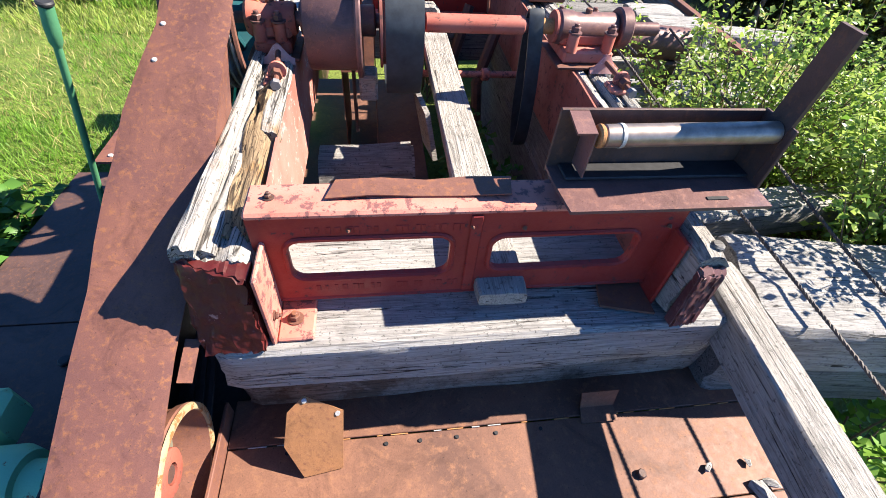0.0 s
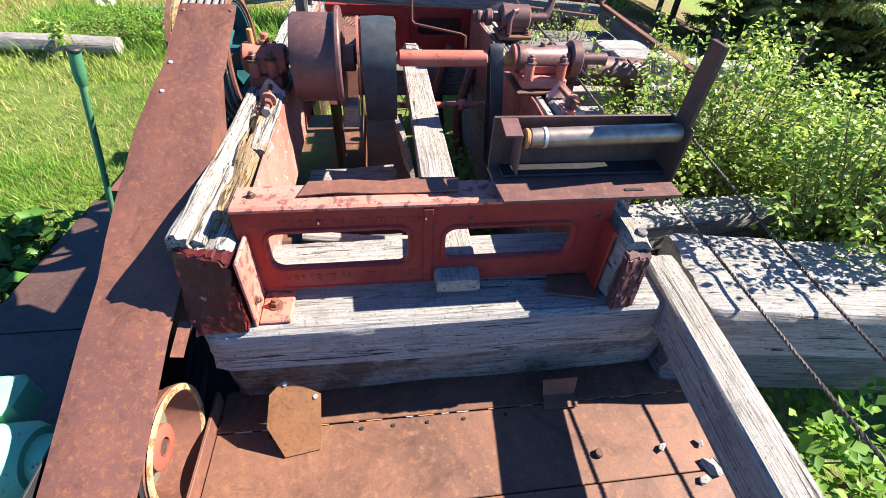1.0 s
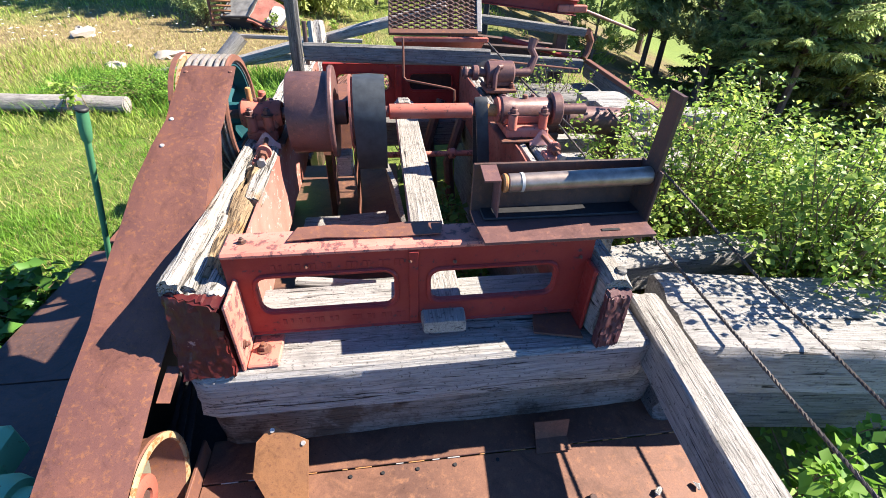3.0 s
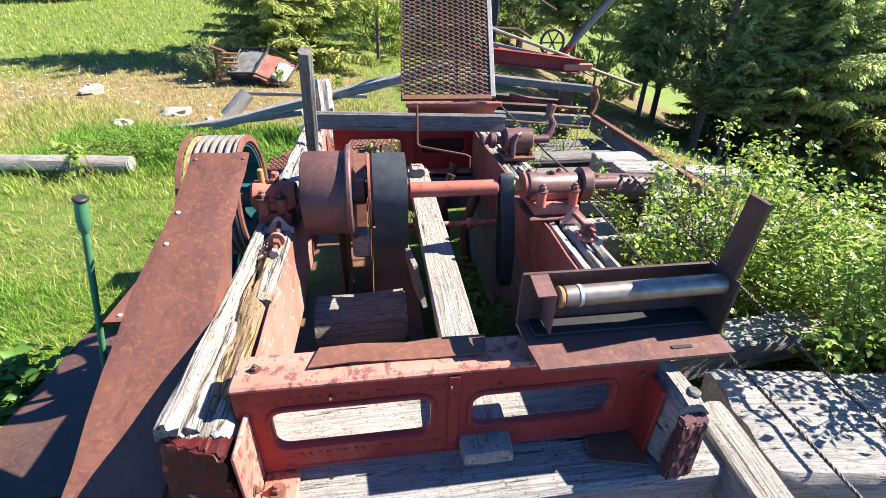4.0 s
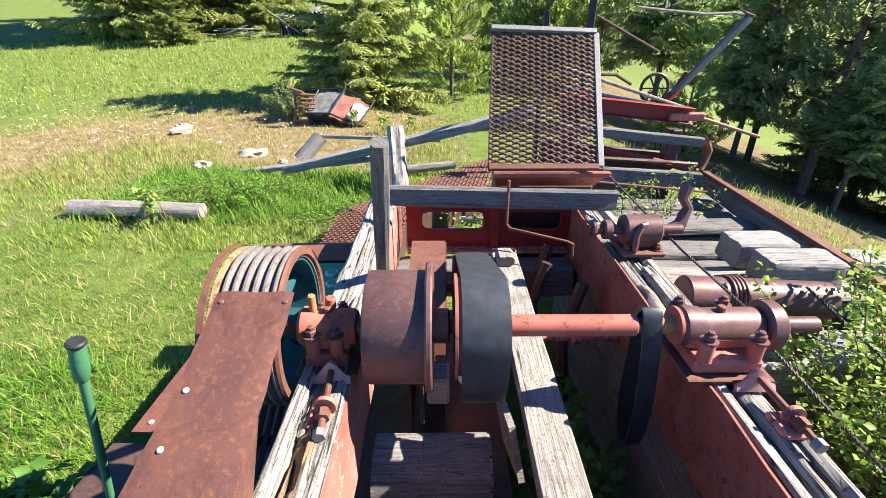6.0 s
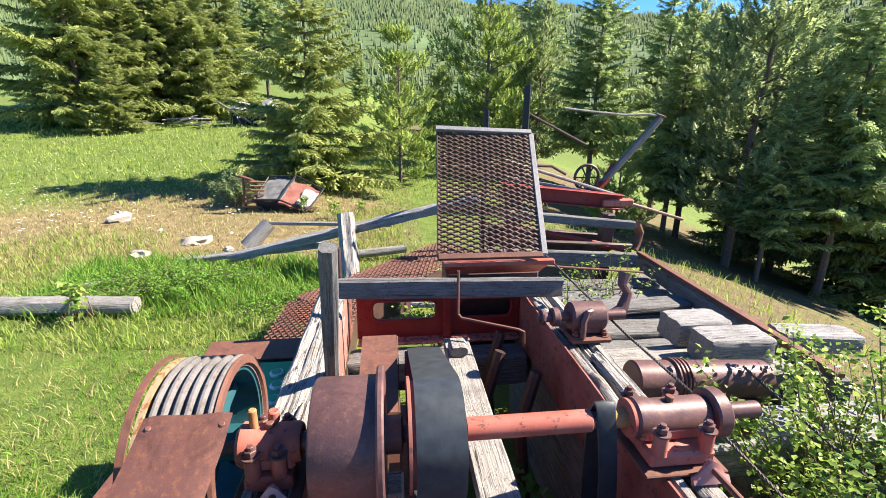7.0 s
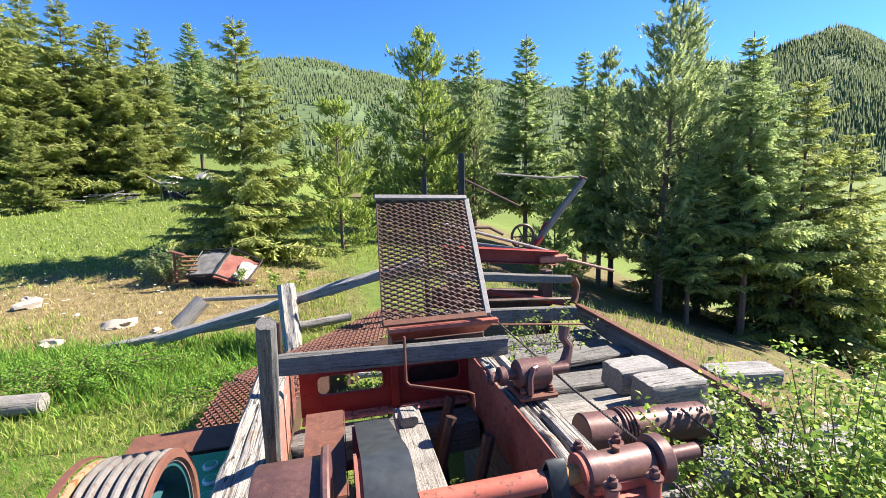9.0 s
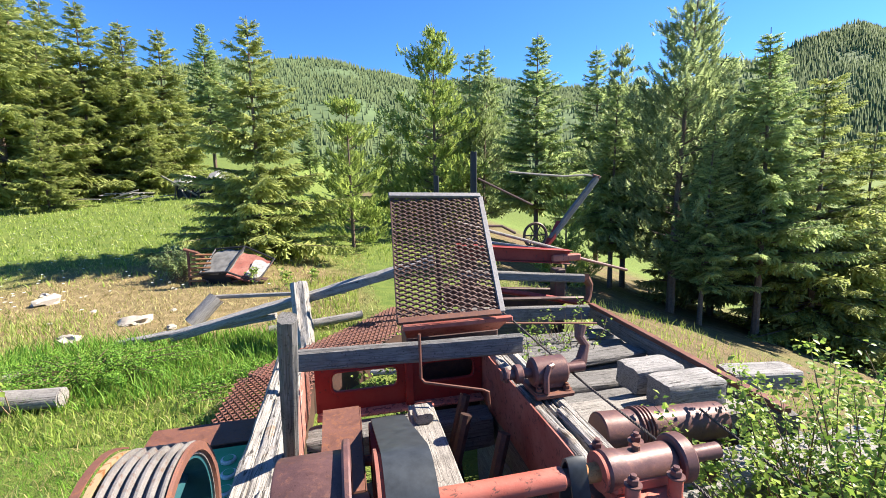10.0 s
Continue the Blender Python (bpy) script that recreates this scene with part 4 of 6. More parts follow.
def bearing(x0, x1, label, side):
    b = thing("shaft_bearing", ((x0 + x1) / 2, AX_Y, 1.18), label, "bearing", "shaft bearings")
    L = x1 - x0
    dep = 0.10 if side else 0.072
    c = (x0, AX_Y, AX_Z)
    part("cap", lathe([(0, 0.028), (0, 0.05), (0.01, 0.058), (L * 0.25, 0.055), (L * 0.3, 0.05), (L - 0.01, 0.052), (L, 0.046), (L, 0.028)], c, (1, 0, 0), 32), M_RUST_PURPLE if side else M_ORANGE_RED, b)
    part("base", box((x0 + 0.02, AX_Y - dep, 1.185), (x1 - 0.02, AX_Y + dep, 1.23), 0.008), M_ORANGE_RED, b, "bright red bearing base")
    part("saddle", box((x0 + 0.015, AX_Y - 0.052, 1.23), (x1 - 0.015, AX_Y + 0.052, 1.275), 0.01), M_ORANGE_RED, b)
    part("packing", box((x0 - 0.005, AX_Y - dep - 0.025, 1.173), (x1 + 0.005, AX_Y + dep + 0.025, 1.185), 0.003), M_RUST, b)
    for x in (x0 + 0.045, x1 - 0.05):
        for y in (AX_Y - dep + 0.012, AX_Y + dep - 0.012):
            part("lug", rod((x, y, 1.225), (x, y, 1.29), 0.02, 14, None, 0.004), M_ORANGE_RED, b)
            bolt(b, (x, y, 1.29), r=0.016, material=M_RUST_PURPLE)
    part("oil_boss", rod(((x0 + x1) / 2, AX_Y, 1.32), ((x0 + x1) / 2, AX_Y, 1.345), 0.012, 10, None, 0.002), M_RUST, b)
    return b


rb = bearing(0.70, 0.93, "iron shaft bearing on a red base, bolted to the beam", True)
part("collar", lathe([(0.932, 0.0245), (0.932, 0.066), (0.938, 0.071), (0.972, 0.071), (0.978, 0.066), (0.978, 0.0245)], (0, AX_Y, AX_Z), (1, 0, 0), 36), M_RUST_PURPLE, rb)
part("collar", lathe([(0.69, 0.0245), (0.69, 0.055), (0.699, 0.055), (0.699, 0.0245)], (0, AX_Y, AX_Z), (1, 0, 0), 30), M_ORANGE_RED, rb)
lb = bearing(-0.375, -0.215, "orange-red shaft bearing with a grease cup", False)
part("grease_cup", rod((-0.335, AX_Y, 1.33), (-0.335, AX_Y, 1.385), 0.011, 12, None, 0.003), M_RUST_ORANGE, lb)
part("grease_cup", rod((-0.29, AX_Y + 0.02, 1.33), (-0.288, AX_Y + 0.02, 1.365), 0.015, 12, None, 0.003), M_ORANGE_RED, lb)


def adjuster(x, y, mirror, label):
    """A take-up bolt with its bracket on the beam top."""
    a = thing("take_up_bolt", (x, y, 1.17), label, "bolt", "take-up bolts")
    pts = []
    for k in range(9):
        t = k / 8
        pts.append((x - 0.052 + 0.104 * t, y + 0.105, 1.192 + 0.048 * math.sin(math.pi * t) ** 2.2))
    rows = [[(p[0], p[1] - 0.012 * (1 - k), 1.176 + (p[2] - 1.176) * k) for p in pts] for k in (0, 0.4, 0.8, 1)]
    part("bracket", sheet(rows, 0.016), M_PINK, a, "flaking pale pink bracket")
    part("screw", tube([(x, y + 0.13, 1.215), (x + mirror * 0.01, y, 1.205), (x + mirror * 0.016, y - 0.095, 1.198)], 0.009, 10), M_RUST, a)
    part("washer", lathe([(0, 0.01), (0, 0.028), (0.012, 0.028), (0.012, 0.01)], (x + mirror * 0.012, y - 0.02, 1.205), (0, 1, 0), 20), M_RED_FADED, a)
    part("nut", rod((x + mirror * 0.014, y - 0.055, 1.203), (x + mirror * 0.011, y - 0.03, 1.204), 0.018, 6), M_RUST, a)
    part("nut", rod((x + mirror * 0.017, y - 0.105, 1.197), (x + mirror * 0.015, y - 0.085, 1.198), 0.016, 6), M_GALV, a)
    part("seat", box((x - 0.03, y - 0.06, 1.168), (x + 0.03, y + 0.02, 1.188), 0.006), M_RED_FADED, a)


adjuster(-0.275, 0.735, 1, "rusty take-up bolt with a red bracket on the beam")
adjuster(0.865, 0.70, 1, "rusty take-up bolt bedded in the split beam")

# ---- timbers inside the frame ----
beam("centre_plank", (0.332, -0.055, 0.985), (0.345, 2.0, 0.985), 0.13, 0.045, M_WOOD_WARM, "long grey plank with deep grain along the middle", "plank", seed=8, rough=0.003, round_edge=0.006)
beam("wood_block", (0.335, 1.80, 1.035), (0.335, 1.90, 1.035), 0.09, 0.05, M_WOOD_WARM, "short weathered wood block on the centre plank", "block", seed=9, rough=0.003)
beam("cross_timber", (-0.215, 0.50, 0.575), (0.24, 0.50, 0.575), 0.18, 0.19, M_WOOD_DARK, "low grey timber across the inner floor", seed=110, rough=0.008)
beam("loose_board", (-0.21, 0.47, 0.684), (0.235, 0.50, 0.684), 0.10, 0.028, M_WOOD, "pale loose board lying on a cross timber", "board", seed=111, rough=0.004)
beam("loose_board", (-0.20, 0.56, 0.70), (0.17, 0.475, 0.715), 0.055, 0.03, M_WOOD, "pale split board lying over another", "board", seed=112, rough=0.004)
for y in (0.30, 0.52, 0.74):
    part("joint_strip", box((-0.40, y, 0.48), (0.29, y + 0.05, 0.486), 0.002), M_RUST_DARK, inner)
# Added dark timbers stand in for the shade below the side beam
lower = thing("lower_side_timber", (0.84, 1.3, 0.2), "dark timbers added as shade filling the gap under the side beam", "timber")
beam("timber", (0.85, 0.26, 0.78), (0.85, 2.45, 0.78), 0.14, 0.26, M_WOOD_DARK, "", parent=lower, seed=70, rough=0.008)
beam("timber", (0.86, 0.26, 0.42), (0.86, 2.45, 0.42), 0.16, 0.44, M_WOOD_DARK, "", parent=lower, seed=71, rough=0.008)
beam("cross_timber", (-0.215, 2.1, 0.78), (0.75, 2.1, 0.78), 0.16, 0.18, M_WOOD_DARK, "dark timber under the far cross frame", seed=12, rough=0.008)
single("scrap_board", sheet([[(0.225, 0.85, 0.98), (0.19, 1.05, 1.0)], [(0.26, 0.80, 0.80), (0.235, 0.98, 0.78)]], 0.02), M_WOOD_WARM, "loose grey board end leaning on the plank", "board")
single("wedge_block", box((-0.02, 0.93, 0.99), (0.05, 1.03, 1.09), 0.008), M_WOOD_WARM, "small worn wood wedge below the shaft", "block")
single("wood_stick", box((-0.05, 1.035, 0.79), (-0.035, 1.05, 1.16), 0.003), M_RUST_DARK, "thin dark rod standing below the pulley", "rod")
single("thin_stake", rod((0.0, 0.45, 0.48), (0.005, 0.45, 0.60), 0.006, 8), M_WOOD_DARK, "thin stake on the inner floor", "stake")
bx = thing("belt_box", (-0.03, 1.45, 0.48), "brown rusty sheet cover behind the flanged pulley", "cover")
part("top_sheet", sheet([[(-0.105, 1.68, 1.20), (0.04, 1.68, 1.20)], [(-0.10, 1.45, 1.205), (0.04, 1.45, 1.205)], [(-0.10, 1.22, 1.15), (0.04, 1.22, 1.15)], [(-0.10, 1.16, 1.0), (0.04, 1.16, 1.0)]], 0.004), M_RUST, bx)
part("side_sheet", sheet([[(0.042, 1.68, 1.198), (0.042, 1.68, 0.5)], [(0.042, 1.22, 1.148), (0.042, 1.22, 0.5)]], 0.004), M_RUST, bx)
part("side_sheet", sheet([[(-0.103, 1.68, 1.198), (-0.103, 1.68, 0.5)], [(-0.103, 1.22, 1.148), (-0.103, 1.22, 0.5)]], 0.004), M_RUST, bx)
for x, y in ((0.5, 1.75), (0.62, 1.55), (0.55, 1.95)):
    single("rocker_link", tube([(x, y, 0.4), (x - 0.03, y + 0.05, 0.75), (x + 0.05, y + 0.1, 1.0)], 0.03, 8), M_RUST_DARK, "dark rusty iron arm inside the frame", "machine arm", group="rocker links")

# ---- litter on the deck ----
plate_rim = [(-0.181, -0.131, 0.716), (-0.082, -0.155, 0.659), (-0.091, -0.256, 0.517), (-0.195, -0.271, 0.517), (-0.24, -0.217, 0.603), (-0.226, -0.159, 0.682)]
loose = thing("loose_plate", (-0.18, -0.2, 0.515), "six-sided rusty sheet leaning on the dark sill", "metal sheet")
bm = bmesh.new()
top = [bm.verts.new(p) for p in plate_rim]
mid = bm.verts.new((-0.165, -0.2, 0.617))
low = [bm.verts.new((x, y + 0.003, z - 0.003)) for x, y, z in plate_rim]
for k in range(6):
    bm.faces.new((top[k], top[(k + 1) % 6], mid))
    bm.faces.new((top[k], low[k], low[(k + 1) % 6], top[(k + 1) % 6]))
bm.faces.new(low)
part("plate", bm, M_RUST_PLATE, loose)
for p in ((-0.18, -0.138, 0.703), (-0.097, -0.158, 0.655)):
    part("rivet", rod(p, (p[0], p[1] - 0.004, p[2] + 0.004), 0.007, 8), M_WHITEMETAL, loose)


def chip(name, at, size, mat, label, seed):
    bm = bmesh.new()
    bmesh.ops.create_icosphere(bm, subdivisions=1 if size[0] < 0.1 else 2, radius=1)
    for v in bm.verts:
        k = 1 + 0.9 * noise.noise(v.co * (3.7 if size[0] < 0.1 else 2.4) + Vector((seed * 3.1, 0, 0)))
        v.co = Vector((v.co.x * size[0] * k, v.co.y * size[1] * k, v.co.z * size[2] * k))
    single(name, bm, mat, label, "chip" if size[0] < 0.1 else "rock", pose(*at, 0, 0, seed * 40), group="chips on the deck" if size[0] < 0.1 else "pale rocks")


for k, (x, y, s) in enumerate(((0.97, -0.36, 0.022), (1.10, -0.36, 0.018), (1.09, -0.44, 0.035), (1.13, -0.42, 0.028), (1.05, -0.47, 0.022))):
    chip("wood_chip", (x, y, 0.52), (s * 0.95, s * 0.55, s * 0.4), M_WOOD, "pale splintered wood chip on the deck", k + 1)
single("bracket_scrap", sheet([[(0.63, -0.135, 0.60), (0.75, -0.135, 0.60)], [(0.64, -0.15, 0.525), (0.75, -0.15, 0.525)], [(0.63, -0.20, 0.518), (0.75, -0.20, 0.518)]], 0.005), M_RUST_DECK, "bent rusty bracket at the foot of the sill", "bracket")

# ---- far end of the machine ----
beam("upright_board", (-0.205, 1.44, 1.165), (-0.137, 1.085, 1.775), 0.05, 0.05, M_WOOD_DARK, "dark weathered board standing on the side beam", "board", up=(1, 0, 0), seed=13, rough=0.004)
beam("pale_post", (-0.425, 4.62, 0.12), (-0.53, 5.35, 0.945), 0.2, 0.17, M_WOOD_ROT, "pale split post leaning in the grass", "post", up=(1, 0, 0), seed=14, rough=0.018, round_edge=0.04, taper=-0.1)
single("iron_pin", rod((-0.262, 2.23, 1.17), (-0.255, 2.23, 1.44), 0.014, 10), M_RUST_DARK, "dark rusty pin beside the post", "pin")
beam("rail_board", (-0.24, 1.97, 1.312), (0.895, 1.995, 1.274), 0.045, 0.105, M_WOOD_DARK, "dark weathered board across the far end", "board", seed=15, rough=0.005)
single("bent_rod", tube([(0.345, 1.93, 1.40), (0.345, 1.92, 1.18), (0.36, 1.90, 1.165), (0.62, 1.80, 1.14), (0.645, 1.795, 1.13), (0.648, 1.79, 1.05)], 0.007, 8), M_RUST, "rusty bent rod hooked over the rail board", "rod")
cb = thing("crank_bearing", (0.87, 1.66, 1.17), "purple-brown iron bearing with a bent crank lever", "bearing")
part("body", lathe([(0, 0.02), (0, 0.055), (0.01, 0.065), (0.15, 0.065), (0.16, 0.055), (0.16, 0.02)], (0.80, 1.66, 1.265), (1, 0, 0), 28), M_RUST_PURPLE, cb)
part("base", box((0.79, 1.57, 1.172), (0.97, 1.75, 1.195), 0.006), M_RUST, cb)
part("pedestal", box((0.81, 1.61, 1.195), (0.95, 1.71, 1.25), 0.01), M_RUST_PURPLE, cb)
part("spindle", rod((0.66, 1.66, 1.265), (1.06, 1.66, 1.265), 0.022, 16), M_RUST_PURPLE, cb)
part("collar", rod((0.72, 1.66, 1.265), (0.755, 1.66, 1.265), 0.042, 18, None, 0.006), M_RUST_PURPLE, cb)
part("collar", rod((0.67, 1.66, 1.265), (0.69, 1.66, 1.265), 0.036, 8, None, 0.006), M_RUST_PURPLE, cb)
part("clamp", tube([(0.84, 1.58, 1.20), (0.84, 1.585, 1.27), (0.86, 1.60, 1.31), (0.88, 1.61, 1.31)], 0.013, 8), M_RUST_PURPLE, cb)
part("crank_lever", tube([(1.0, 1.68, 1.25), (1.07, 1.70, 1.27), (1.10, 1.72, 1.34), (1.075, 1.73, 1.38), (1.09, 1.745, 1.43)], [0.02, 0.028, 0.022, 0.022, 0.03], 10), M_RUST_PURPLE, cb)
bolt(cb, (0.815, 1.60, 1.195), r=0.015)
bolt(cb, (0.945, 1.60, 1.195), r=0.015)
drum = thing("winch_drum", (1.35, 1.45, 0.95), "brown iron winch drum with a ribbed collar", "winch drum")
part("barrel", rod((1.0, 1.44, 1.075), (1.6, 1.44, 1.04), 0.078, 40, None, 0.006), M_RUST_PURPLE, drum)
for k in range(4):
    x = 1.165 + 0.017 * k
    part("rib", lathe([(0, 0.077), (0.003, 0.086), (0.010, 0.086), (0.013, 0.077)], (x, 1.44, 1.075 - 0.035 * (x - 1.04) / 0.62), (0.62, 0, -0.035), 36), M_RUST_PURPLE, drum)
part("stand", box((1.1, 1.36, 0.80), (1.18, 1.52, 1.01), 0.01), M_RUST_DARK, drum)
part("stand", box((1.48, 1.36, 0.80), (1.56, 1.52, 0.98), 0.01), M_RUST_DARK, drum)
beam("cross_sleeper", (0.93, 0.42, 0.76), (2.6, 0.60, 0.72), 0.16, 0.14, M_WOOD, "grey sleeper running out beneath the shrub", seed=16, rough=0.01)
beam("cross_sleeper", (0.93, 1.45, 0.72), (2.7, 1.45, 0.70), 0.26, 0.16, M_WOOD, "grey sleeper carrying the winch drum", seed=17, rough=0.01)
beam("cross_sleeper", (0.93, 1.95, 0.76), (2.2, 1.98, 0.76), 0.36, 0.12, M_WOOD_WARM, "worn grey sleeper with open grain", seed=18, rough=0.01)
beam("wood_block", (1.67, 2.19, 0.90), (2.0, 2.20, 0.90), 0.21, 0.16, M_WOOD, "notched pale timber block", "block", seed=19, rough=0.01)
beam("wood_block", (1.70, 1.95, 0.90), (2.07, 1.95, 0.90), 0.2, 0.17, M_WOOD, "notched pale timber block with dark end", "block", seed=20, rough=0.01)
beam("wood_block", (2.41, 2.20, 0.80), (2.85, 2.12, 0.80), 0.2, 0.12, M_WOOD, "pale timber block beyond the track beam", "block", seed=21, rough=0.01)
# Extra dark sleepers, added only to darken the bright ground here
for k, y in enumerate((2.35, 2.62, 2.9, 3.2, 3.5)):
    beam("cross_sleeper", (0.95, y, 0.62 + 0.03 * (k % 2)), (2.42, y + 0.05, 0.60), 0.22, 0.14, M_WOOD_DARK, "dark grey sleeper added to darken the gap between frame and track", seed=90 + k, rough=0.012)
beam("bearer", (1.6, 1.3, 0.5), (1.6, 3.9, 0.5), 0.2, 0.26, M_WOOD_DARK, "dark bearer timber under the sleepers", seed=22, rough=0.01)
beam("bearer", (2.45, 0.2, 0.42), (2.5, 3.9, 0.42), 0.2, 0.4, M_WOOD_DARK, "dark bearer timber under the track", seed=23, rough=0.01)
track = thing("track_beam", (2.35, 2.7, 0.6), "long timber carrying a rusty steel rail", "track")
beam("timber", (2.45, 3.85, 0.765), (2.30, 1.66, 0.775), 0.11, 0.13, M_WOOD_DARK, "", parent=track, seed=24, rough=0.006)
part("rail", box((-1.1, -0.03, -0.018), (1.1, 0.03, 0.018), 0.006), M_RUST, track, "rusty flat rail", along((2.43, 3.86, 0.85), (2.28, 1.68, 0.86))[0])


def expanded_mesh(w, h, nx, ny, t, material, thick=0.003):
    """Expanded metal in the local X-Y plane: slanted strands that meet in diamonds."""
    V, F = [], []
    dx, dy = w / nx, h / ny
    for r in range(ny + 1):
        y0 = r * dy
        pts = []
        for c in range(nx * 2 + 1):
            x = c * dx / 2
            up = (c + r) % 2
            pts.append((x, y0 + (0.5 - 0.04) * dy * (1 if up else -1), 0.004 if up else -0.004))
        for c in range(len(pts) - 1):
            (xa, ya, za), (xb, yb, zb) = pts[c], pts[c + 1]
            fl = 0.14 * dx / 2
            q = [(xa - fl * 0.4, ya), (xa + fl, ya), (xb - fl, yb), (xb + fl * 0.4, yb)]
            zz = [za, za, zb, zb]
            b = len(V)
            for (x, y), z in zip(q, zz):
                V.extend([(x, y - t / 2, z - 0.004), (x, y + t / 2, z + 0.004), (x, y + t / 2, z + 0.004 + thick), (x, y - t / 2, z - 0.004 + thick)])
            for k in range(3):
                for s in range(4):
                    F.append((b + k * 4 + s, b + k * 4 + (s + 1) % 4, b + k * 4 + 4 + (s + 1) % 4, b + k * 4 + 4 + s))
    return raw_mesh("expanded_mesh", np.array(V), np.array(F), material)


screen = thing("screen_panel", (0.55, 2.2, 1.3), "rusty expanded-metal screen in a pale steel frame", "screen")
bl, br, tl, tr_ = Vector((0.272, 2.19, 1.385)), Vector((0.85, 2.19, 1.385)), Vector((0.322, 2.75, 2.03)), Vector((0.903, 2.75, 2.008))
ux, uy = (br - bl).normalized(), ((tl + tr_) / 2 - (bl + br) / 2).normalized()
uz = ux.cross(uy).normalized()
uy = uz.cross(ux)
sm = Matrix((ux, uy, uz)).transposed().to_4x4()
sm.translation = bl
# the panel leans sideways a little: shear by building the frame from its corners
W, H = (br - bl).length, ((tl + tr_) / 2 - (bl + br) / 2).length
me = expanded_mesh(W, H, 8, 56, 0.0098, M_RUST_DARK, 0.005)
lean = 0.05 / H
for v in me.vertices:
    v.co.x += v.co.y * lean
part("expanded_mesh", me, None, screen, "rusty diamond mesh", sm)


def frame_bar(name, a, b, mat, lab):
    m, L = along(a, b, uz)
    part(name, box((-L / 2, -0.016, -0.006), (L / 2, 0.016, 0.02), 0.003), mat, screen, lab, m)


frame_bar("frame_top", tl + Vector((-0.012, 0, 0.01)), tr_ + Vector((0.012, 0, 0.01)), M_GALV, "grey steel frame bar")
frame_bar("frame_side", br + Vector((0.01, 0, 0)), tr_ + Vector((0.01, 0, 0)), M_GALV, "pale steel frame bar")
frame_bar("frame_bottom", bl, br, M_RUST, "rusty lower frame bar")
part("frame_side", tube([bl, bl.lerp(tl, 0.5), tl], 0.005, 6), M_RUST_DARK, screen)
hopper = thing("red_hopper", (0.6, 2.4, 0.9), "red steel hopper below the screen", "hopper")
part("lip", box((0.30, 2.20, 1.325), (0.93, 2.235, 1.355), 0.005), M_ORANGE_RED, hopper)
part("front_sheet", sheet([[(0.31, 2.24, 1.33), (0.92, 2.24, 1.33)], [(0.34, 2.36, 1.235), (0.90, 2.36, 1.235)]], 0.005), M_ORANGE_RED, hopper)
part("body", box((0.34, 2.365, 0.75), (0.90, 2.62, 1.232), 0.01), M_RUST_DARK, hopper)

sm2 = Matrix.Translation((-0.97, 2.32, 0.50)) @ Matrix.Rotation(radians(88), 4, "Z") @ Matrix.Translation((0, -0.62, 0))
sm3 = Matrix.Translation((-0.90, 3.92, 0.50)) @ Matrix.Rotation(radians(50), 4, "Z") @ Matrix.Translation((0, -0.66, 0))
floor_mesh = thing("mesh_walkway", (-0.3, 3.6, 0.4), "flat rusty expanded-metal walkway lying by the frame", "walkway")
for mm, ll in ((sm2, 1.5), (sm3, 2.3)):
    part("expanded_mesh", expanded_mesh(ll, 0.62, int(ll * 12), 26, 0.011, M_RUST_GUARD), None, floor_mesh, "", mm)
    for yy in (0.02, 0.60):
        part("bearer", box((0, yy - 0.02, -0.32), (ll, yy + 0.02, -0.012), 0.004), M_RUST_DARK, floor_mesh, "", mm)
beam("short_stick", (0.18, 3.4, 0.60), (0.42, 3.15, 0.68), 0.05, 0.04, M_WOOD, "short pale stick lying on the walkway", "stick", seed=25)

engine = thing("green_engine", (-0.5, 1.55, 0.435), "dark green engine casing with pale round caps", "engine")
part("casing", box((-0.66, 1.40, 0.435), (-0.385, 1.985, 0.94), 0.02), M_ENGINE, engine)
for x, y in ((-0.525, 1.85), (-0.50, 1.745), (-0.49, 1.635)):
    cap = part("cap", rod((x, y, 0.938), (x, y, 0.955), 0.032, 20, None, 0.004), M_CAP, engine)
    part("cap_top", rod((x, y, 0.9555), (x, y, 0.958), 0.022, 16), M_ENGINE, cap)
single("cover_plate", sheet([[(-0.95, 2.22, 0.93), (-0.39, 2.22, 0.93)], [(-0.93, 2.0, 0.935), (-0.39, 2.0, 0.935)]], 0.006), M_RUST, "flat brown rusty plate behind the engine", "plate")
single("plate_support", box((-0.9, 2.02, 0.2), (-0.42, 2.18, 0.923), 0.01), M_RUST_DARK, "dark rusty support under the brown plate", "support")

# ---- derrick remains beyond the screen ----
der = thing("derrick_frame", (1.7, 3.9, 0.6), "red steel frame of a fallen derrick", "derrick")
m, L = along((1.05, 4.0, 1.46), (2.25, 4.0, 1.335))
part("girder", box((-L / 2, -0.01, -0.06), (L / 2, 0.01, 0.06), 0.003), M_RED, der, "", m)
part("girder_flange", box((-L / 2, -0.06, 0.06), (L / 2, 0.06, 0.07), 0.003), M_RED, der, "", m)
part("girder_flange", box((-L / 2, -0.06, -0.07), (L / 2, 0.06, -0.06), 0.003), M_RED, der, "", m)
part("end_block", box((2.05, 3.95, 1.295), (2.36, 4.02, 1.365), 0.01), M_ORANGE_RED, der)
part("pipe", rod((1.1, 4.1, 1.73), (2.24, 4.1, 1.385), 0.016, 10), M_WOOD_WARM, der)
part("pipe", rod((1.1, 4.12, 1.57), (2.21, 4.12, 1.37), 0.016, 10), M_GALV, der)
part("pipe", tube([(1.1, 4.2, 1.68), (1.6, 4.2, 1.66), (1.75, 4.2, 1.58)], 0.014, 8), M_RUST_DARK, der)
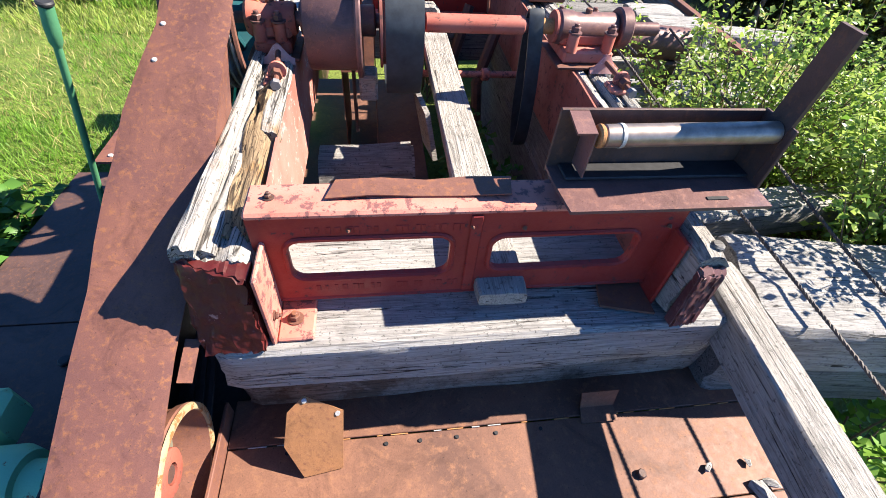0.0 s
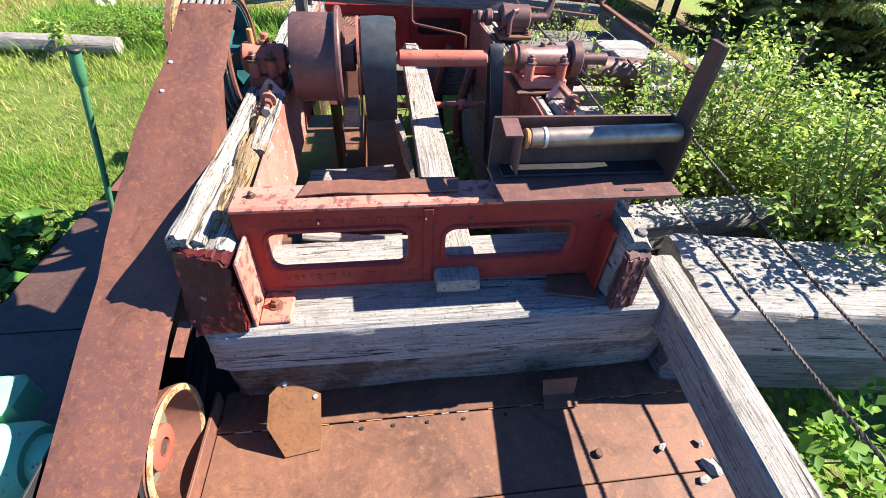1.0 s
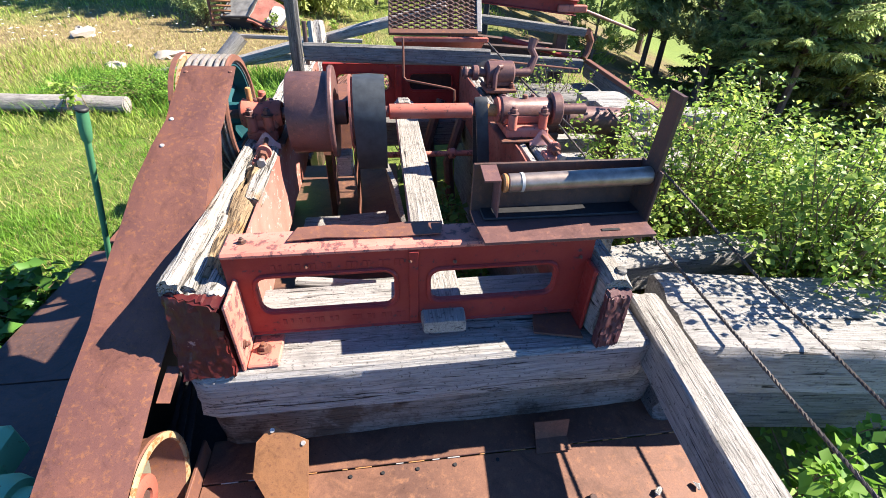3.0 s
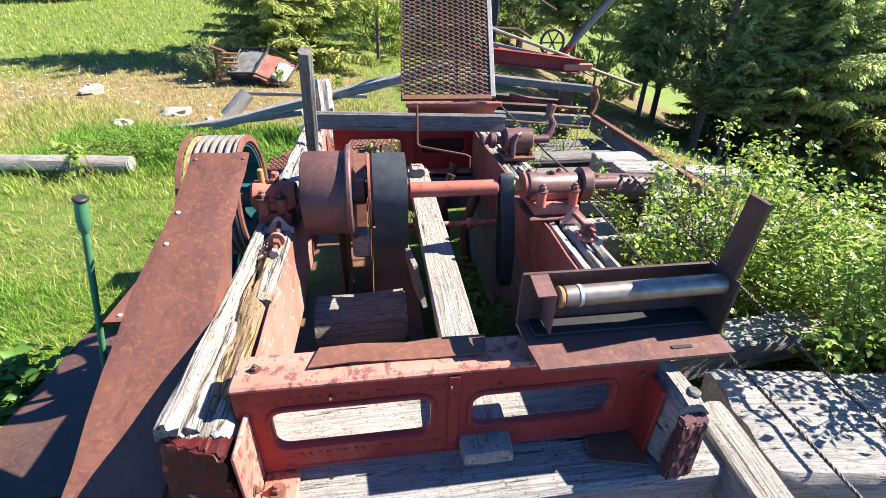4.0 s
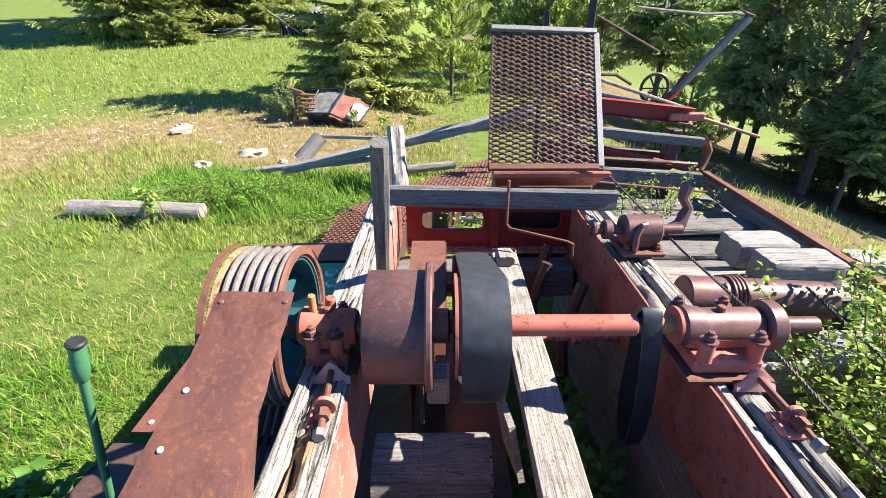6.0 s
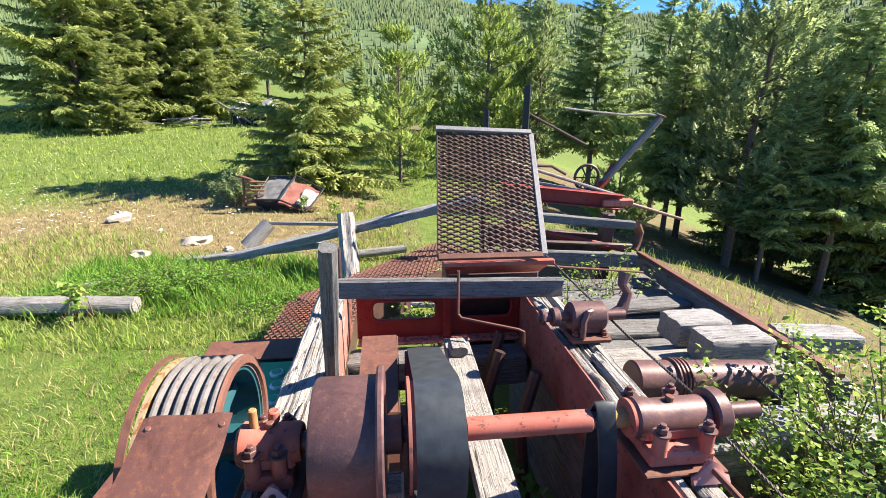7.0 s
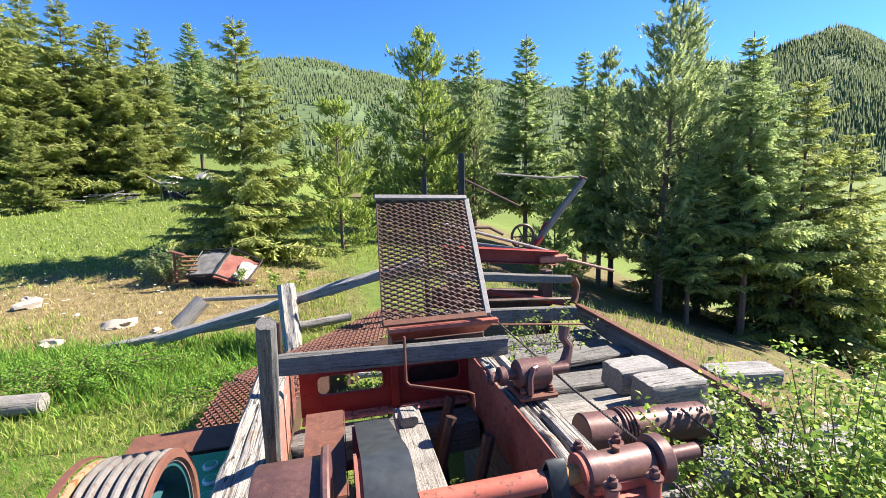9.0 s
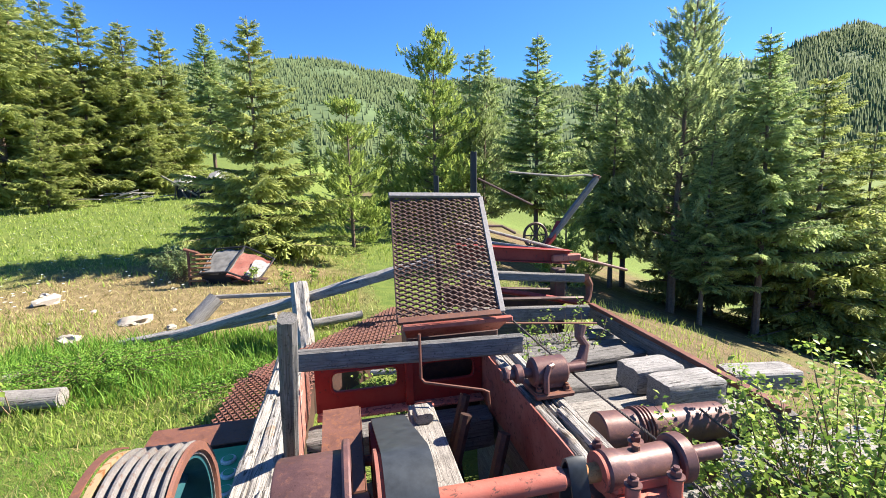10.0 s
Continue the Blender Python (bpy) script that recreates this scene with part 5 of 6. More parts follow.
part("pipe", rod((1.0, 3.0, 1.06), (1.96, 3.0, 0.966), 0.008, 8), M_RUST, der)
part("pipe", rod((2.3, 4.0, 1.33), (3.1, 4.25, 1.09), 0.016, 10), M_RUST_PURPLE, der, "brown pipe sticking out")
part("leg", box((1.12, 4.02, 0.2), (1.22, 4.12, 1.42), 0.01), M_RUST_DARK, der)
part("leg", box((2.12, 4.04, 0.15), (2.24, 4.16, 1.2), 0.01), M_RUST_DARK, der)
part("brace", tube([(1.5, 3.95, 1.05), (2.4, 3.97, 0.84)], 0.03, 8), M_RED, der)
wheel = thing("chain_wheel", (2.0, 4.4, 1.3), "dark rusty spoked wheel on the derrick", "wheel")
part("rim", tube([(2.06 + 0.13 * math.cos(t), 4.4, 1.52 + 0.13 * math.sin(t)) for t in [k * math.tau / 20 for k in range(21)]], 0.016, 6), M_RUST_DARK, wheel)
for k in range(3):
    t = k * math.pi / 3
    part("spoke", rod((2.06 - 0.13 * math.cos(t), 4.4, 1.52 - 0.13 * math.sin(t)), (2.06 + 0.13 * math.cos(t), 4.4, 1.52 + 0.13 * math.sin(t)), 0.008, 6), M_RUST_DARK, wheel)
boom = thing("boom_arm", (2.3, 4.5, 1.2), "grey timber boom arm with a bent pipe at its tip", "boom")
part("foot", tube([(2.12, 4.45, 1.30), (2.30, 4.47, 1.48), (2.40, 4.5, 1.64)], 0.04, 8), M_RED, boom)
beam("arm", (2.27, 4.46, 1.46), (2.85, 4.5, 2.12), 0.05, 0.07, M_WOOD_DARK, "", parent=boom, seed=26)
part("tip_iron", tube([(2.80, 4.5, 2.04), (2.88, 4.5, 2.14), (2.80, 4.5, 2.15)], 0.022, 8), M_RUST, boom)
part("pipe", tube([(2.90, 4.5, 2.13), (2.7, 4.5, 2.16), (2.45, 4.5, 2.15), (2.1, 4.5, 2.18), (1.80, 4.5, 2.21)], 0.011, 8), M_WOOD_WARM, boom, "pale bent pipe")
beam("cross_board", (1.05, 3.90, 1.255), (2.36, 3.90, 1.12), 0.06, 0.085, M_WOOD_DARK, "grey board across the derrick frame", "board", seed=27)
beam("cross_board", (1.05, 3.80, 1.03), (2.30, 3.80, 0.95), 0.04, 0.03, M_RUST_DARK, "thin dark rail under the boards", "board", seed=28)
beam("cross_board", (1.02, 3.70, 0.91), (2.30, 3.70, 0.83), 0.06, 0.14, M_WOOD_DARK, "lower grey board across the derrick frame", "board", seed=29)
beam("cross_board", (0.98, 2.75, 0.78), (2.3, 2.95, 0.72), 0.2, 0.05, M_WOOD_DARK, "flat dark board beyond the sleepers", "board", seed=30)
beam("cross_board", (1.0, 4.3, 0.95), (2.32, 4.3, 0.82), 0.05, 0.22, M_RUST_DARK, "dark rusty side plate behind the derrick boards", "board", seed=71)
beam("cross_board", (0.98, 4.38, 0.60), (2.38, 4.38, 0.48), 0.08, 0.34, M_WOOD_DARK, "dark heavy timber low behind the derrick", "board", seed=72)
single("end_knob", tube([(2.40, 3.94, 1.12), (2.47, 3.97, 1.03), (2.46, 3.96, 0.92), (2.42, 3.94, 0.86)], [0.05, 0.04, 0.03, 0.035], 10), M_RUST, "rusty hook and knob at the board ends", "hook")
beam("dark_post", (1.55, 5.1, -0.1), (1.58, 5.1, 2.47), 0.07, 0.07, M_BLACK, "thin black post behind the screen", "post", up=(1, 0, 0), seed=32)
beam("dark_post", (1.16, 5.3, 0.0), (1.16, 5.3, 2.2), 0.06, 0.06, M_BLACK, "thin black post behind the screen", "post", up=(1, 0, 0), seed=33)
single("stay_pipe", rod((1.6, 5.0, 2.15), (2.25, 4.9, 1.82), 0.014, 8), M_RUST_DARK, "thin dark stay slanting from the post", "stay")

# ---- meadow things ----
beam("long_pole", (-2.091, 5.777, 0.330), (1.051, 5.000, 1.212), 0.14, 0.10, M_WOOD, "long grey squared pole slanting over the meadow", "pole", up=(0, -0.2, 0.98), seed=34, rough=0.012)
beam("long_pole", (-2.778, 5.909, 0.260), (-0.850, 5.527, 0.548), 0.08, 0.07, M_WOOD, "pale thin pole lying in the weeds", "pole", up=(0, -0.2, 0.98), seed=134, rough=0.012)
beam("thin_board", (-1.80, 6.6, 0.60), (0.0, 6.5, 0.56), 0.03, 0.06, M_WOOD, "thin pale board beyond the pole", "board", seed=35)


def round_log(name, a, b, r, label, seed, group="meadow logs"):
    """A weathered round log with an uneven girth and a darker sawn end."""
    m, L = along(a, b)
    ob = thing(name, a, label, "log", group)
    bm = bmesh.new()
    n, seg, rings = max(8, int(L / 0.05)), 20, []
    for i in range(n + 1):
        x = -L / 2 + L * i / n
        ring = []
        for k in range(seg):
            t = k * math.tau / seg
            q = Vector((x * 1.2 + seed, math.cos(t) * 1.6, math.sin(t) * 1.6))
            rr = r * (1 + 0.12 * noise.noise(q) + 0.10 * noise.noise(Vector((x * 2, k * 3.7, seed))))
            ring.append(bm.verts.new((x, rr * math.cos(t), rr * math.sin(t) + 0.02 * math.sin(x * 2 + seed))))
        rings.append(ring)
    for p, q in zip(rings, rings[1:]):
        for k in range(seg):
            bm.faces.new((p[k], p[(k + 1) % seg], q[(k + 1) % seg], q[k]))
    bm.faces.new(rings[0][::-1])
    bm.faces.new(rings[-1])
    part("trunk", bm, M_WOOD_LOG, ob, "", m)
    part("sawn_end", rod((L / 2, 0, 0), (L / 2 + 0.012, 0, 0.0), r * 0.86, 14), M_WOOD_ROT, ob, "crumbling brown end", m)


round_log("meadow_log", (-3.948, 4.394, 0.290), (-2.549, 4.379, 0.290), 0.095, "grey weathered log lying in the grass", 40)
round_log("meadow_log", (-3.42, 5.0, 0.27), (-2.9, 5.3, 0.30), 0.035, "thin grey pole half hidden in weeds", 41)
round_log("meadow_log", (-1.0, 5.9, 0.26), (0.2, 5.95, 0.36), 0.06, "dark log lying behind the pole", 42)
round_log("stump_log", (-2.04, 6.32, 0.30), (-1.74, 6.48, 0.60), 0.11, "short pale weathered log propped in the grass", 45, "")
round_log("cross_log", (-0.215, 1.0, 0.612), (0.188, 1.0, 0.612), 0.133, "grey split round log across the inner floor", 43, "")
for k, (x, y, s) in enumerate(((-5.1, 8.8, 0.27), (-3.5, 6.35, 0.17), (-3.03, 7.0, 0.24), (-3.0, 6.9, 0.12), (-4.0, 8.0, 0.08), (-2.4, 6.6, 0.10), (-5.5, 9.5, 0.1), (-4.3, 7.4, 0.06), (-3.6, 7.9, 0.05), (-2.7, 7.6, 0.07), (-3.3, 7.3, 0.06))):
    chip("pale_rock", (x, y, float(ground_height(x, y)) + s * 0.12), (s, s * 0.7, s * 0.4), M_ROCK, "pale rock lying in the dry meadow", k + 7)
wreck = thing("scrap_heap", (-2.2, 9.7, 0.25), "heap of rusty machine scrap with pale torn panels", "scrap heap")
base = Vector((-2.2, 9.7, 0.25))


def tipped(x, y, z):
    """A point of the tipped casing, by its own length, depth and height."""
    m = Matrix.Translation(base) @ Matrix.Rotation(radians(-14), 4, "Y") @ Matrix.Rotation(radians(24), 4, "X") @ Matrix.Rotation(radians(-18), 4, "Z")
    return m @ Vector((x, y, z))


def casing_side(name, corners, material, thick=0.03, label=""):
    a, b, c, d = [tipped(*p) for p in corners]
    rows = []
    for k in range(6):
        t = k / 5
        rows.append([a.lerp(d, t).lerp(b.lerp(c, t), q / 5) + Vector((0, 0, 0.02 * math.sin(k * 2.1 + q * 1.7))) for q in range(6)])
    part(name, sheet(rows, thick), material, wreck, label)


casing_side("front_panel", ((-0.42, -0.34, 0.05), (0.12, -0.36, 0.02), (0.12, -0.34, 0.42), (-0.42, -0.32, 0.45)), M_BLACK, label="charred dark front panel")
casing_side("lid", ((-0.42, -0.32, 0.46), (0.14, -0.34, 0.43), (0.20, 0.42, 0.44), (-0.40, 0.44, 0.47)), M_TRAY, label="pale grey tilted lid")
casing_side("torn_panel", ((0.10, -0.40, 0.40), (0.62, -0.36, 0.10), (0.78, 0.26, 0.16), (0.22, 0.30, 0.44)), M_RED_PLATE, label="torn red panel with pale patches")
casing_side("torn_panel", ((0.42, -0.30, 0.28), (0.66, -0.30, 0.13), (0.76, 0.12, 0.20), (0.50, 0.16, 0.33)), M_GLASSY, label="pale peeling sheet")
casing_side("side_panel", ((-0.44, -0.3, 0.03), (-0.44, 0.4, 0.03), (-0.42, 0.42, 0.46), (-0.43, -0.3, 0.45)), M_RUST_DARK)
part("rim", tube([tipped(*p) for p in ((-0.42, -0.34, 0.48), (0.14, -0.36, 0.45), (0.64, -0.38, 0.13), (0.80, 0.28, 0.19), (0.22, 0.45, 0.48), (-0.42, 0.46, 0.50), (-0.42, -0.34, 0.48))], 0.022, 6), M_BLACK, wreck, "blackened rim")
part("rim", tube([tipped(*p) for p in ((0.14, -0.36, 0.45), (0.17, 0.05, 0.47), (0.22, 0.45, 0.48))], 0.022, 6), M_BLACK, wreck, "blackened rim")
r9 = random.Random(9)
for k in range(7):
    z = 0.06 + 0.085 * k
    part("coil", tube([base + Vector((-0.82 + 0.02 * k, -0.25, z)), base + Vector((-0.62, -0.33 + 0.02 * math.sin(k), z + 0.02)), base + Vector((-0.44 + 0.015 * k, -0.27, z))], 0.024, 6), M_RUST_PLATE, wreck, "orange rusty coil")
part("coil_bar", tube([base + Vector((-0.86, -0.22, 0.70)), base + Vector((-0.62, -0.24, 0.62)), base + Vector((-0.50, -0.26, 0.52))], 0.035, 6), M_RUST, wreck)
part("coil_post", tube([base + Vector((-0.80, -0.22, -0.05)), base + Vector((-0.79, -0.22, 0.66))], 0.03, 6), M_RUST, wreck)
for k in range(9):
    o = base + Vector((r9.uniform(-0.7, 0.5), r9.uniform(-0.5, -0.2), r9.uniform(-0.02, 0.1)))
    d = Vector((r9.uniform(0.1, 0.3), r9.uniform(-0.1, 0.1), r9.uniform(-0.05, 0.08)))
    e = Vector((r9.uniform(-0.06, 0.06), r9.uniform(0.08, 0.2), r9.uniform(0.0, 0.12)))
    part("scrap_sheet", sheet([[o, o + d * 0.5 + Vector((0, 0, 0.03)), o + d], [o + e, o + e + d * 0.5, o + e + d * 0.8]], 0.01), (M_RUST, M_RUST_DARK, M_RUST_PURPLE)[k % 3], wreck, "torn bent sheet")
shed = thing("ruined_shed", (-6.3, 22.5, 1.2), "collapsed dark plank shed with torn white sheets", "shed")
r12 = random.Random(12)
# Black box in place of a hollow: the interior's shade as colour
part("wall", box((-7.3, 22.6, 1.0), (-4.6, 22.8, 2.0), 0.02), M_BLACK, shed, "black box standing in for the unlit shed inside")
for k in range(9):
    x = -7.3 + 0.33 * k
    part("wall_board", timber(0.9 + 0.5 * r12.random(), 0.16, 0.03, seed=60 + k), (M_WOOD_DARK, M_WOOD_ROT, M_RUST)[k % 3], shed, "", pose(x, 22.45, 1.55, 0, 90 + r12.uniform(-28, 28), r12.uniform(-20, 20)))
for k, (x, z, w) in enumerate(((-6.9, 2.25, 0.9), (-5.4, 2.45, 1.0), (-4.9, 2.2, 0.7))):
    part("torn_sheet", sheet([[(x - w / 2, 22.2, z - 0.32), (x - 0.1, 22.1, z - 0.22), (x + w / 2, 22.25, z - 0.38)], [(x - w / 2 + 0.12, 22.5, z - 0.05), (x, 22.45, z + 0.08), (x + w / 2 - 0.1, 22.5, z - 0.1)], [(x - w / 2 + 0.2, 22.9, z), (x, 22.9, z + 0.12), (x + w / 2, 22.9, z)]], 0.02), M_GLASSY, shed, "torn white roofing sheet")
for k in range(5):
    part("roof_plank", timber(1.6, 0.15, 0.04, seed=160 + k), M_WOOD, shed, "", pose(-7.0 + 0.42 * k, 22.15, 1.85 + 0.1 * (k % 2), r12.uniform(-20, 20), r12.uniform(-35, 35), r12.uniform(-30, 30)))
shed.location.z += 0.42
for k in range(14):
    x, y = r12.uniform(-10.6, -7.6), r12.uniform(21.6, 22.8)
    z = float(ground_height(x, y)) + 0.06 + 0.02 * k
    a = r12.uniform(-0.5, 0.5)
    L = r12.uniform(0.5, 1.1)
    beam("fallen_plank", (x - L / 2, y - a * 0.4, z), (x + L / 2, y + a * 0.4, z + r12.uniform(-0.05, 0.22)), 0.14, 0.04, M_WOOD, "pale plank fallen beside the ruined shed", "plank", group="fallen planks", seed=80 + k)

# ---- plants ----
rng = np.random.default_rng(7)


def blades(P, height, width, lean, rng):
    """Grass blades at the points P (n, 3): bent two-piece strips."""
    n = len(P)
    a = rng.uniform(0, math.tau, n)
    side = np.stack((np.cos(a), np.sin(a), np.zeros(n)), -1)
    b = rng.uniform(0, math.tau, n)
    dirn = np.stack((np.cos(b), np.sin(b), np.zeros(n)), -1) * (lean * rng.uniform(0.2, 1.2, n) * height)[:, None]
    h = height[:, None]
    w = (width * rng.uniform(0.7, 1.3, n))[:, None]
    up = np.array((0, 0, 1.0))
    v = np.stack((P - side * w, P + side * w, P + up * h * 0.6 + dirn * 0.35 + side * w * 0.7, P + up * h * 0.6 + dirn * 0.35 - side * w * 0.7, P + up * h + dirn + side * w * 0.05, P + up * h + dirn - side * w * 0.05), 1).reshape(-1, 3)
    k = np.arange(n)[:, None] * 6
    f = np.concatenate((k + np.array((0, 1, 2, 3)), k + np.array((3, 2, 4, 5))))
    return v, f


def scatter(n, x0, x1, y0, y1):
    x, y = rng.uniform(x0, x1, n), rng.uniform(y0, y1, n)
    return np.stack((x, y, ground_height(x, y) - 0.01), -1)


def build_grass():
    lush = scatter(76000, -4.4, -0.75, -0.6, 4.2)
    left_of_deck = (lush[:, 0] < -1.46) | (lush[:, 1] > 1.25)
    lush = lush[left_of_deck & ~((lush[:, 0] > -0.95) & (lush[:, 1] < 2.2)) & ~((lush[:, 0] > -1.43) & (lush[:, 1] < 1.28)) & ~((lush[:, 0] > -1.33) & (lush[:, 1] < 2.05))]
    lush = lush[(lush[:, 1] < 2.2) | (rng.uniform(0, 1, len(lush)) < 0.55)]
    v1, f1 = blades(lush, (0.6 + 0.6 * (0.5 + 0.5 * np.sin(lush[:, 0] * 3.1 + 1.3 * np.sin(lush[:, 1] * 2.3)) * np.cos(lush[:, 1] * 2.7 + lush[:, 0]))) * np.where(lush[:, 1] > 2.0, 0.6, 1.0) * rng.uniform(0.03, 0.13, len(lush)) * rng.uniform(0.5, 1.0, len(lush)), 0.0028, 1.1, rng)
    mid = scatter(30000, -7.0, 0.2, 3.6, 9.5)
    keep = np.sin(mid[:, 0] * 1.1 + 0.5) * np.cos(mid[:, 1] * 0.9) + rng.normal(0, 0.35, len(mid)) - 0.35 * np.clip(mid[:, 1] - 4.8, 0, 3) * np.clip(-mid[:, 0] - 0.8, 0, 1) > -0.25
    mid = mid[keep]
    v2, f2 = blades(mid, rng.uniform(0.04, 0.13, len(mid)), 0.006, 0.7, rng)
    far = scatter(26000, -18, 4, 9.6, 26)
    far = far[rng.uniform(9.6, 13.5, len(far)) < far[:, 1]]
    v3, f3 = blades(far, rng.uniform(0.05, 0.15, len(far)), 0.014, 0.8, rng)
    right = scatter(2600, 2.6, 6.5, 0.0, 8)
    v4, f4 = blades(right, rng.uniform(0.05, 0.2, len(right)), 0.006, 0.7, rng)
    V, F, o = [], [], 0
    for v, f in ((v2, f2), (v3, f3), (v4, f4)):
        V.append(v)
        F.append(f + o)
        o += len(v)
    tagged(new("grass", raw_mesh("grass", v1, f1, M_GRASS)), "bright green grass beside the machine in sun", "grass", kind="stuff")
    tagged(new("meadow_grass", raw_mesh("meadow_grass", np.concatenate(V), np.concatenate(F), M_MEADOW)), "yellow-green meadow grass in sun", "grass", kind="stuff")


build_grass()
dry = scatter(24000, -9.0, 0.5, 4.6, 12.5)
v, f = blades(dry, rng.uniform(0.02, 0.08, len(dry)), 0.006, 1.5, rng)
tagged(new("dry_grass", raw_mesh("dry_grass", v, f, M_DRY)), "straw-coloured dry grass tufts on bare dirt", "dry grass", kind="stuff")
near_dry = scatter(9000, -4.6, -1.0, 0.0, 5.0)
v, f = blades(near_dry[(near_dry[:, 0] < -1.5) | (near_dry[:, 1] > 2.05)], rng.uniform(0.03, 0.09, int(((near_dry[:, 0] < -1.5) | (near_dry[:, 1] > 2.05)).sum())), 0.0028, 1.4, rng)
tagged(new("dry_grass", raw_mesh("dry_grass", v, f, M_DRY)), "dead straw among the green grass", "dry grass", kind="stuff")

tall = scatter(6000, -3.9, -0.6, 4.25, 6.1)
v, f = blades(tall, rng.uniform(0.06, 0.22, len(tall)), 0.006, 0.7, rng)
tagged(new("tall_grass", raw_mesh("tall_grass", v, f, M_WEED)), "tall bright green weeds round the fallen poles", "grass", kind="stuff")
fl = scatter(700, -12.0, -1.0, 7.5, 22.0)
fl = fl[fl[:, 0] < -3.2 - 0.2 * (fl[:, 1] - 7.5) + rng.normal(0, 2.0, len(fl))] + np.array((0, 0, 0.12))
petal = np.array(((-1, -1, 0), (1, -1, 0.2), (1, 1, 0), (-1, 1, 0.2))) * 0.022
v = (fl[:, None] + petal[None]).reshape(-1, 3)
tagged(new("white_flowers", raw_mesh("white_flowers", v, np.arange(len(fl))[:, None] * 4 + np.arange(4), M_FLOWER)), "tiny white flowers scattered over the meadow grass", "flowers", kind="stuff")


def leaf_set(P, size, rng, droop=0.2):
    """Small folded leaves at points P: two quads each."""
    n = len(P)
    d = rng.normal(0, 1, (n, 3))
    d[:, 2] = d[:, 2] * 0.5 - droop
    d /= np.linalg.norm(d, axis=1)[:, None]
    up = rng.normal(0, 0.5, (n, 3)) + np.array((0, 0, 1.0))
    s = np.cross(d, up)
    s /= np.linalg.norm(s, axis=1)[:, None] + 1e-9
    nn = np.cross(s, d)
    L = (size * rng.uniform(0.6, 1.35, n))[:, None]
    w = L * 0.36
    v = np.stack((P, P + d * L * 0.45 + s * w + nn * L * 0.12, P + d * L, P + d * L * 0.45 - s * w + nn * L * 0.12, P + d * L * 0.5 - nn * L * 0.02), 1).reshape(-1, 3)
    k = np.arange(n)[:, None] * 5
    f = np.concatenate((k + np.array((0, 1, 2, 4)), k + np.array((0, 4, 2, 3))))
    return v, f


def shrub(name, base, centre, radii, stems, leaves, size, material, label, seed):
    """Thin branching stems from the base with leaves along the outer twigs."""
    r = np.random.default_rng(seed)
    ob = thing(name, base, label, "shrub", "shrubs")
    bm = bmesh.new()
    tips = []
    for k in range(stems):
        d = r.normal(0, 1, 3)
        d[2] = abs(d[2]) * 0.8 + 0.05
        d /= np.linalg.norm(d)
        tip = np.array(centre) + d * np.array(radii) * r.uniform(0.6, 1.22)
        root = np.array(base) + np.append(r.normal(0, 0.10, 2), 0)
        mid = (root + tip) / 2 + r.normal(0, 0.06, 3) + np.array((0, 0, 0.08))
        line = [tuple((1 - t) ** 2 * root + 2 * t * (1 - t) * mid + t * t * tip) for t in np.linspace(0, 1, 7)]
        tube(line, [0.006, 0.005, 0.0045, 0.004, 0.003, 0.002, 0.0012], 4, bm)
        tips.append(np.array(line))
    tagged(part("brushwood", bm, M_STEM, ob), kind="stuff")
    P = []
    for _ in range(leaves):
        line = tips[r.integers(len(tips))]
        t = 6 * (1 - r.uniform(0, 1) ** 1.6 * 0.72)
        i = min(5, int(t))
        p = line[i] + (line[i + 1] - line[i]) * (t - i)
        P.append(p + r.normal(0, 0.026, 3))
    v, f = leaf_set(np.array(P), size, r)
    part("leaves", raw_mesh("leaves", v, f, material), None, ob, "small bright green leaves")


shrub("leafy_shrub", (1.75, 0.95, 0.2), (1.84, 0.98, 0.90), (0.74, 0.58, 0.52), 120, 11500, 0.027, M_LEAF, "sunlit shrub with small bright leaves growing through timbers", 3)
shrub("leafy_shrub", (2.25, 0.75, 0.2), (2.30, 0.60, 0.74), (0.65, 0.55, 0.5), 85, 7800, 0.027, M_LEAF, "sunlit shrub with small bright leaves beside the sill", 4)
shrub("leafy_shrub", (2.9, 1.2, 0.1), (2.9, 1.2, 0.6), (0.7, 0.6, 0.5), 70, 6000, 0.027, M_LEAF, "sunlit shrub beyond the track beam", 5)
shrub("leafy_shrub", (2.15, 0.25, 0.2), (2.15, 0.25, 0.85), (0.5, 0.32, 0.4), 50, 3100, 0.027, M_LEAF, "leafy shrub shading the long grey beam", 15)
shrub("leafy_shrub", (2.2, 0.42, 0.2), (1.98, 0.17, 1.08), (0.55, 0.28, 0.36), 70, 5600, 0.027, M_LEAF, "leafy shrub hanging over the long grey beam", 16)
shrub("leafy_shrub", (1.55, -0.45, 0.2), (1.65, -0.5, 0.36), (0.30, 0.45, 0.26), 26, 520, 0.05, M_WEED, "low shrub in shade under the ropes", 6)
shrub("leafy_shrub", (1.15, 2.55, 0.3), (1.2, 2.55, 0.85), (0.22, 0.2, 0.22), 20, 420, 0.03, M_LEAF, "sparse young shrub among the boards", 8)
shrub("leafy_shrub", (0.55, 0.9, 0.1), (0.55, 1.1, 0.50), (0.18, 0.4, 0.25), 22, 700, 0.045, M_LEAF_DARK, "dark weeds growing inside the frame", 9)
shrub("leafy_shrub", (0.5, 2.6, 0.2), (0.45, 2.75, 0.85), (0.4, 0.2, 0.28), 24, 800, 0.03, M_LEAF, "green shrub seen through the far frame", 10)
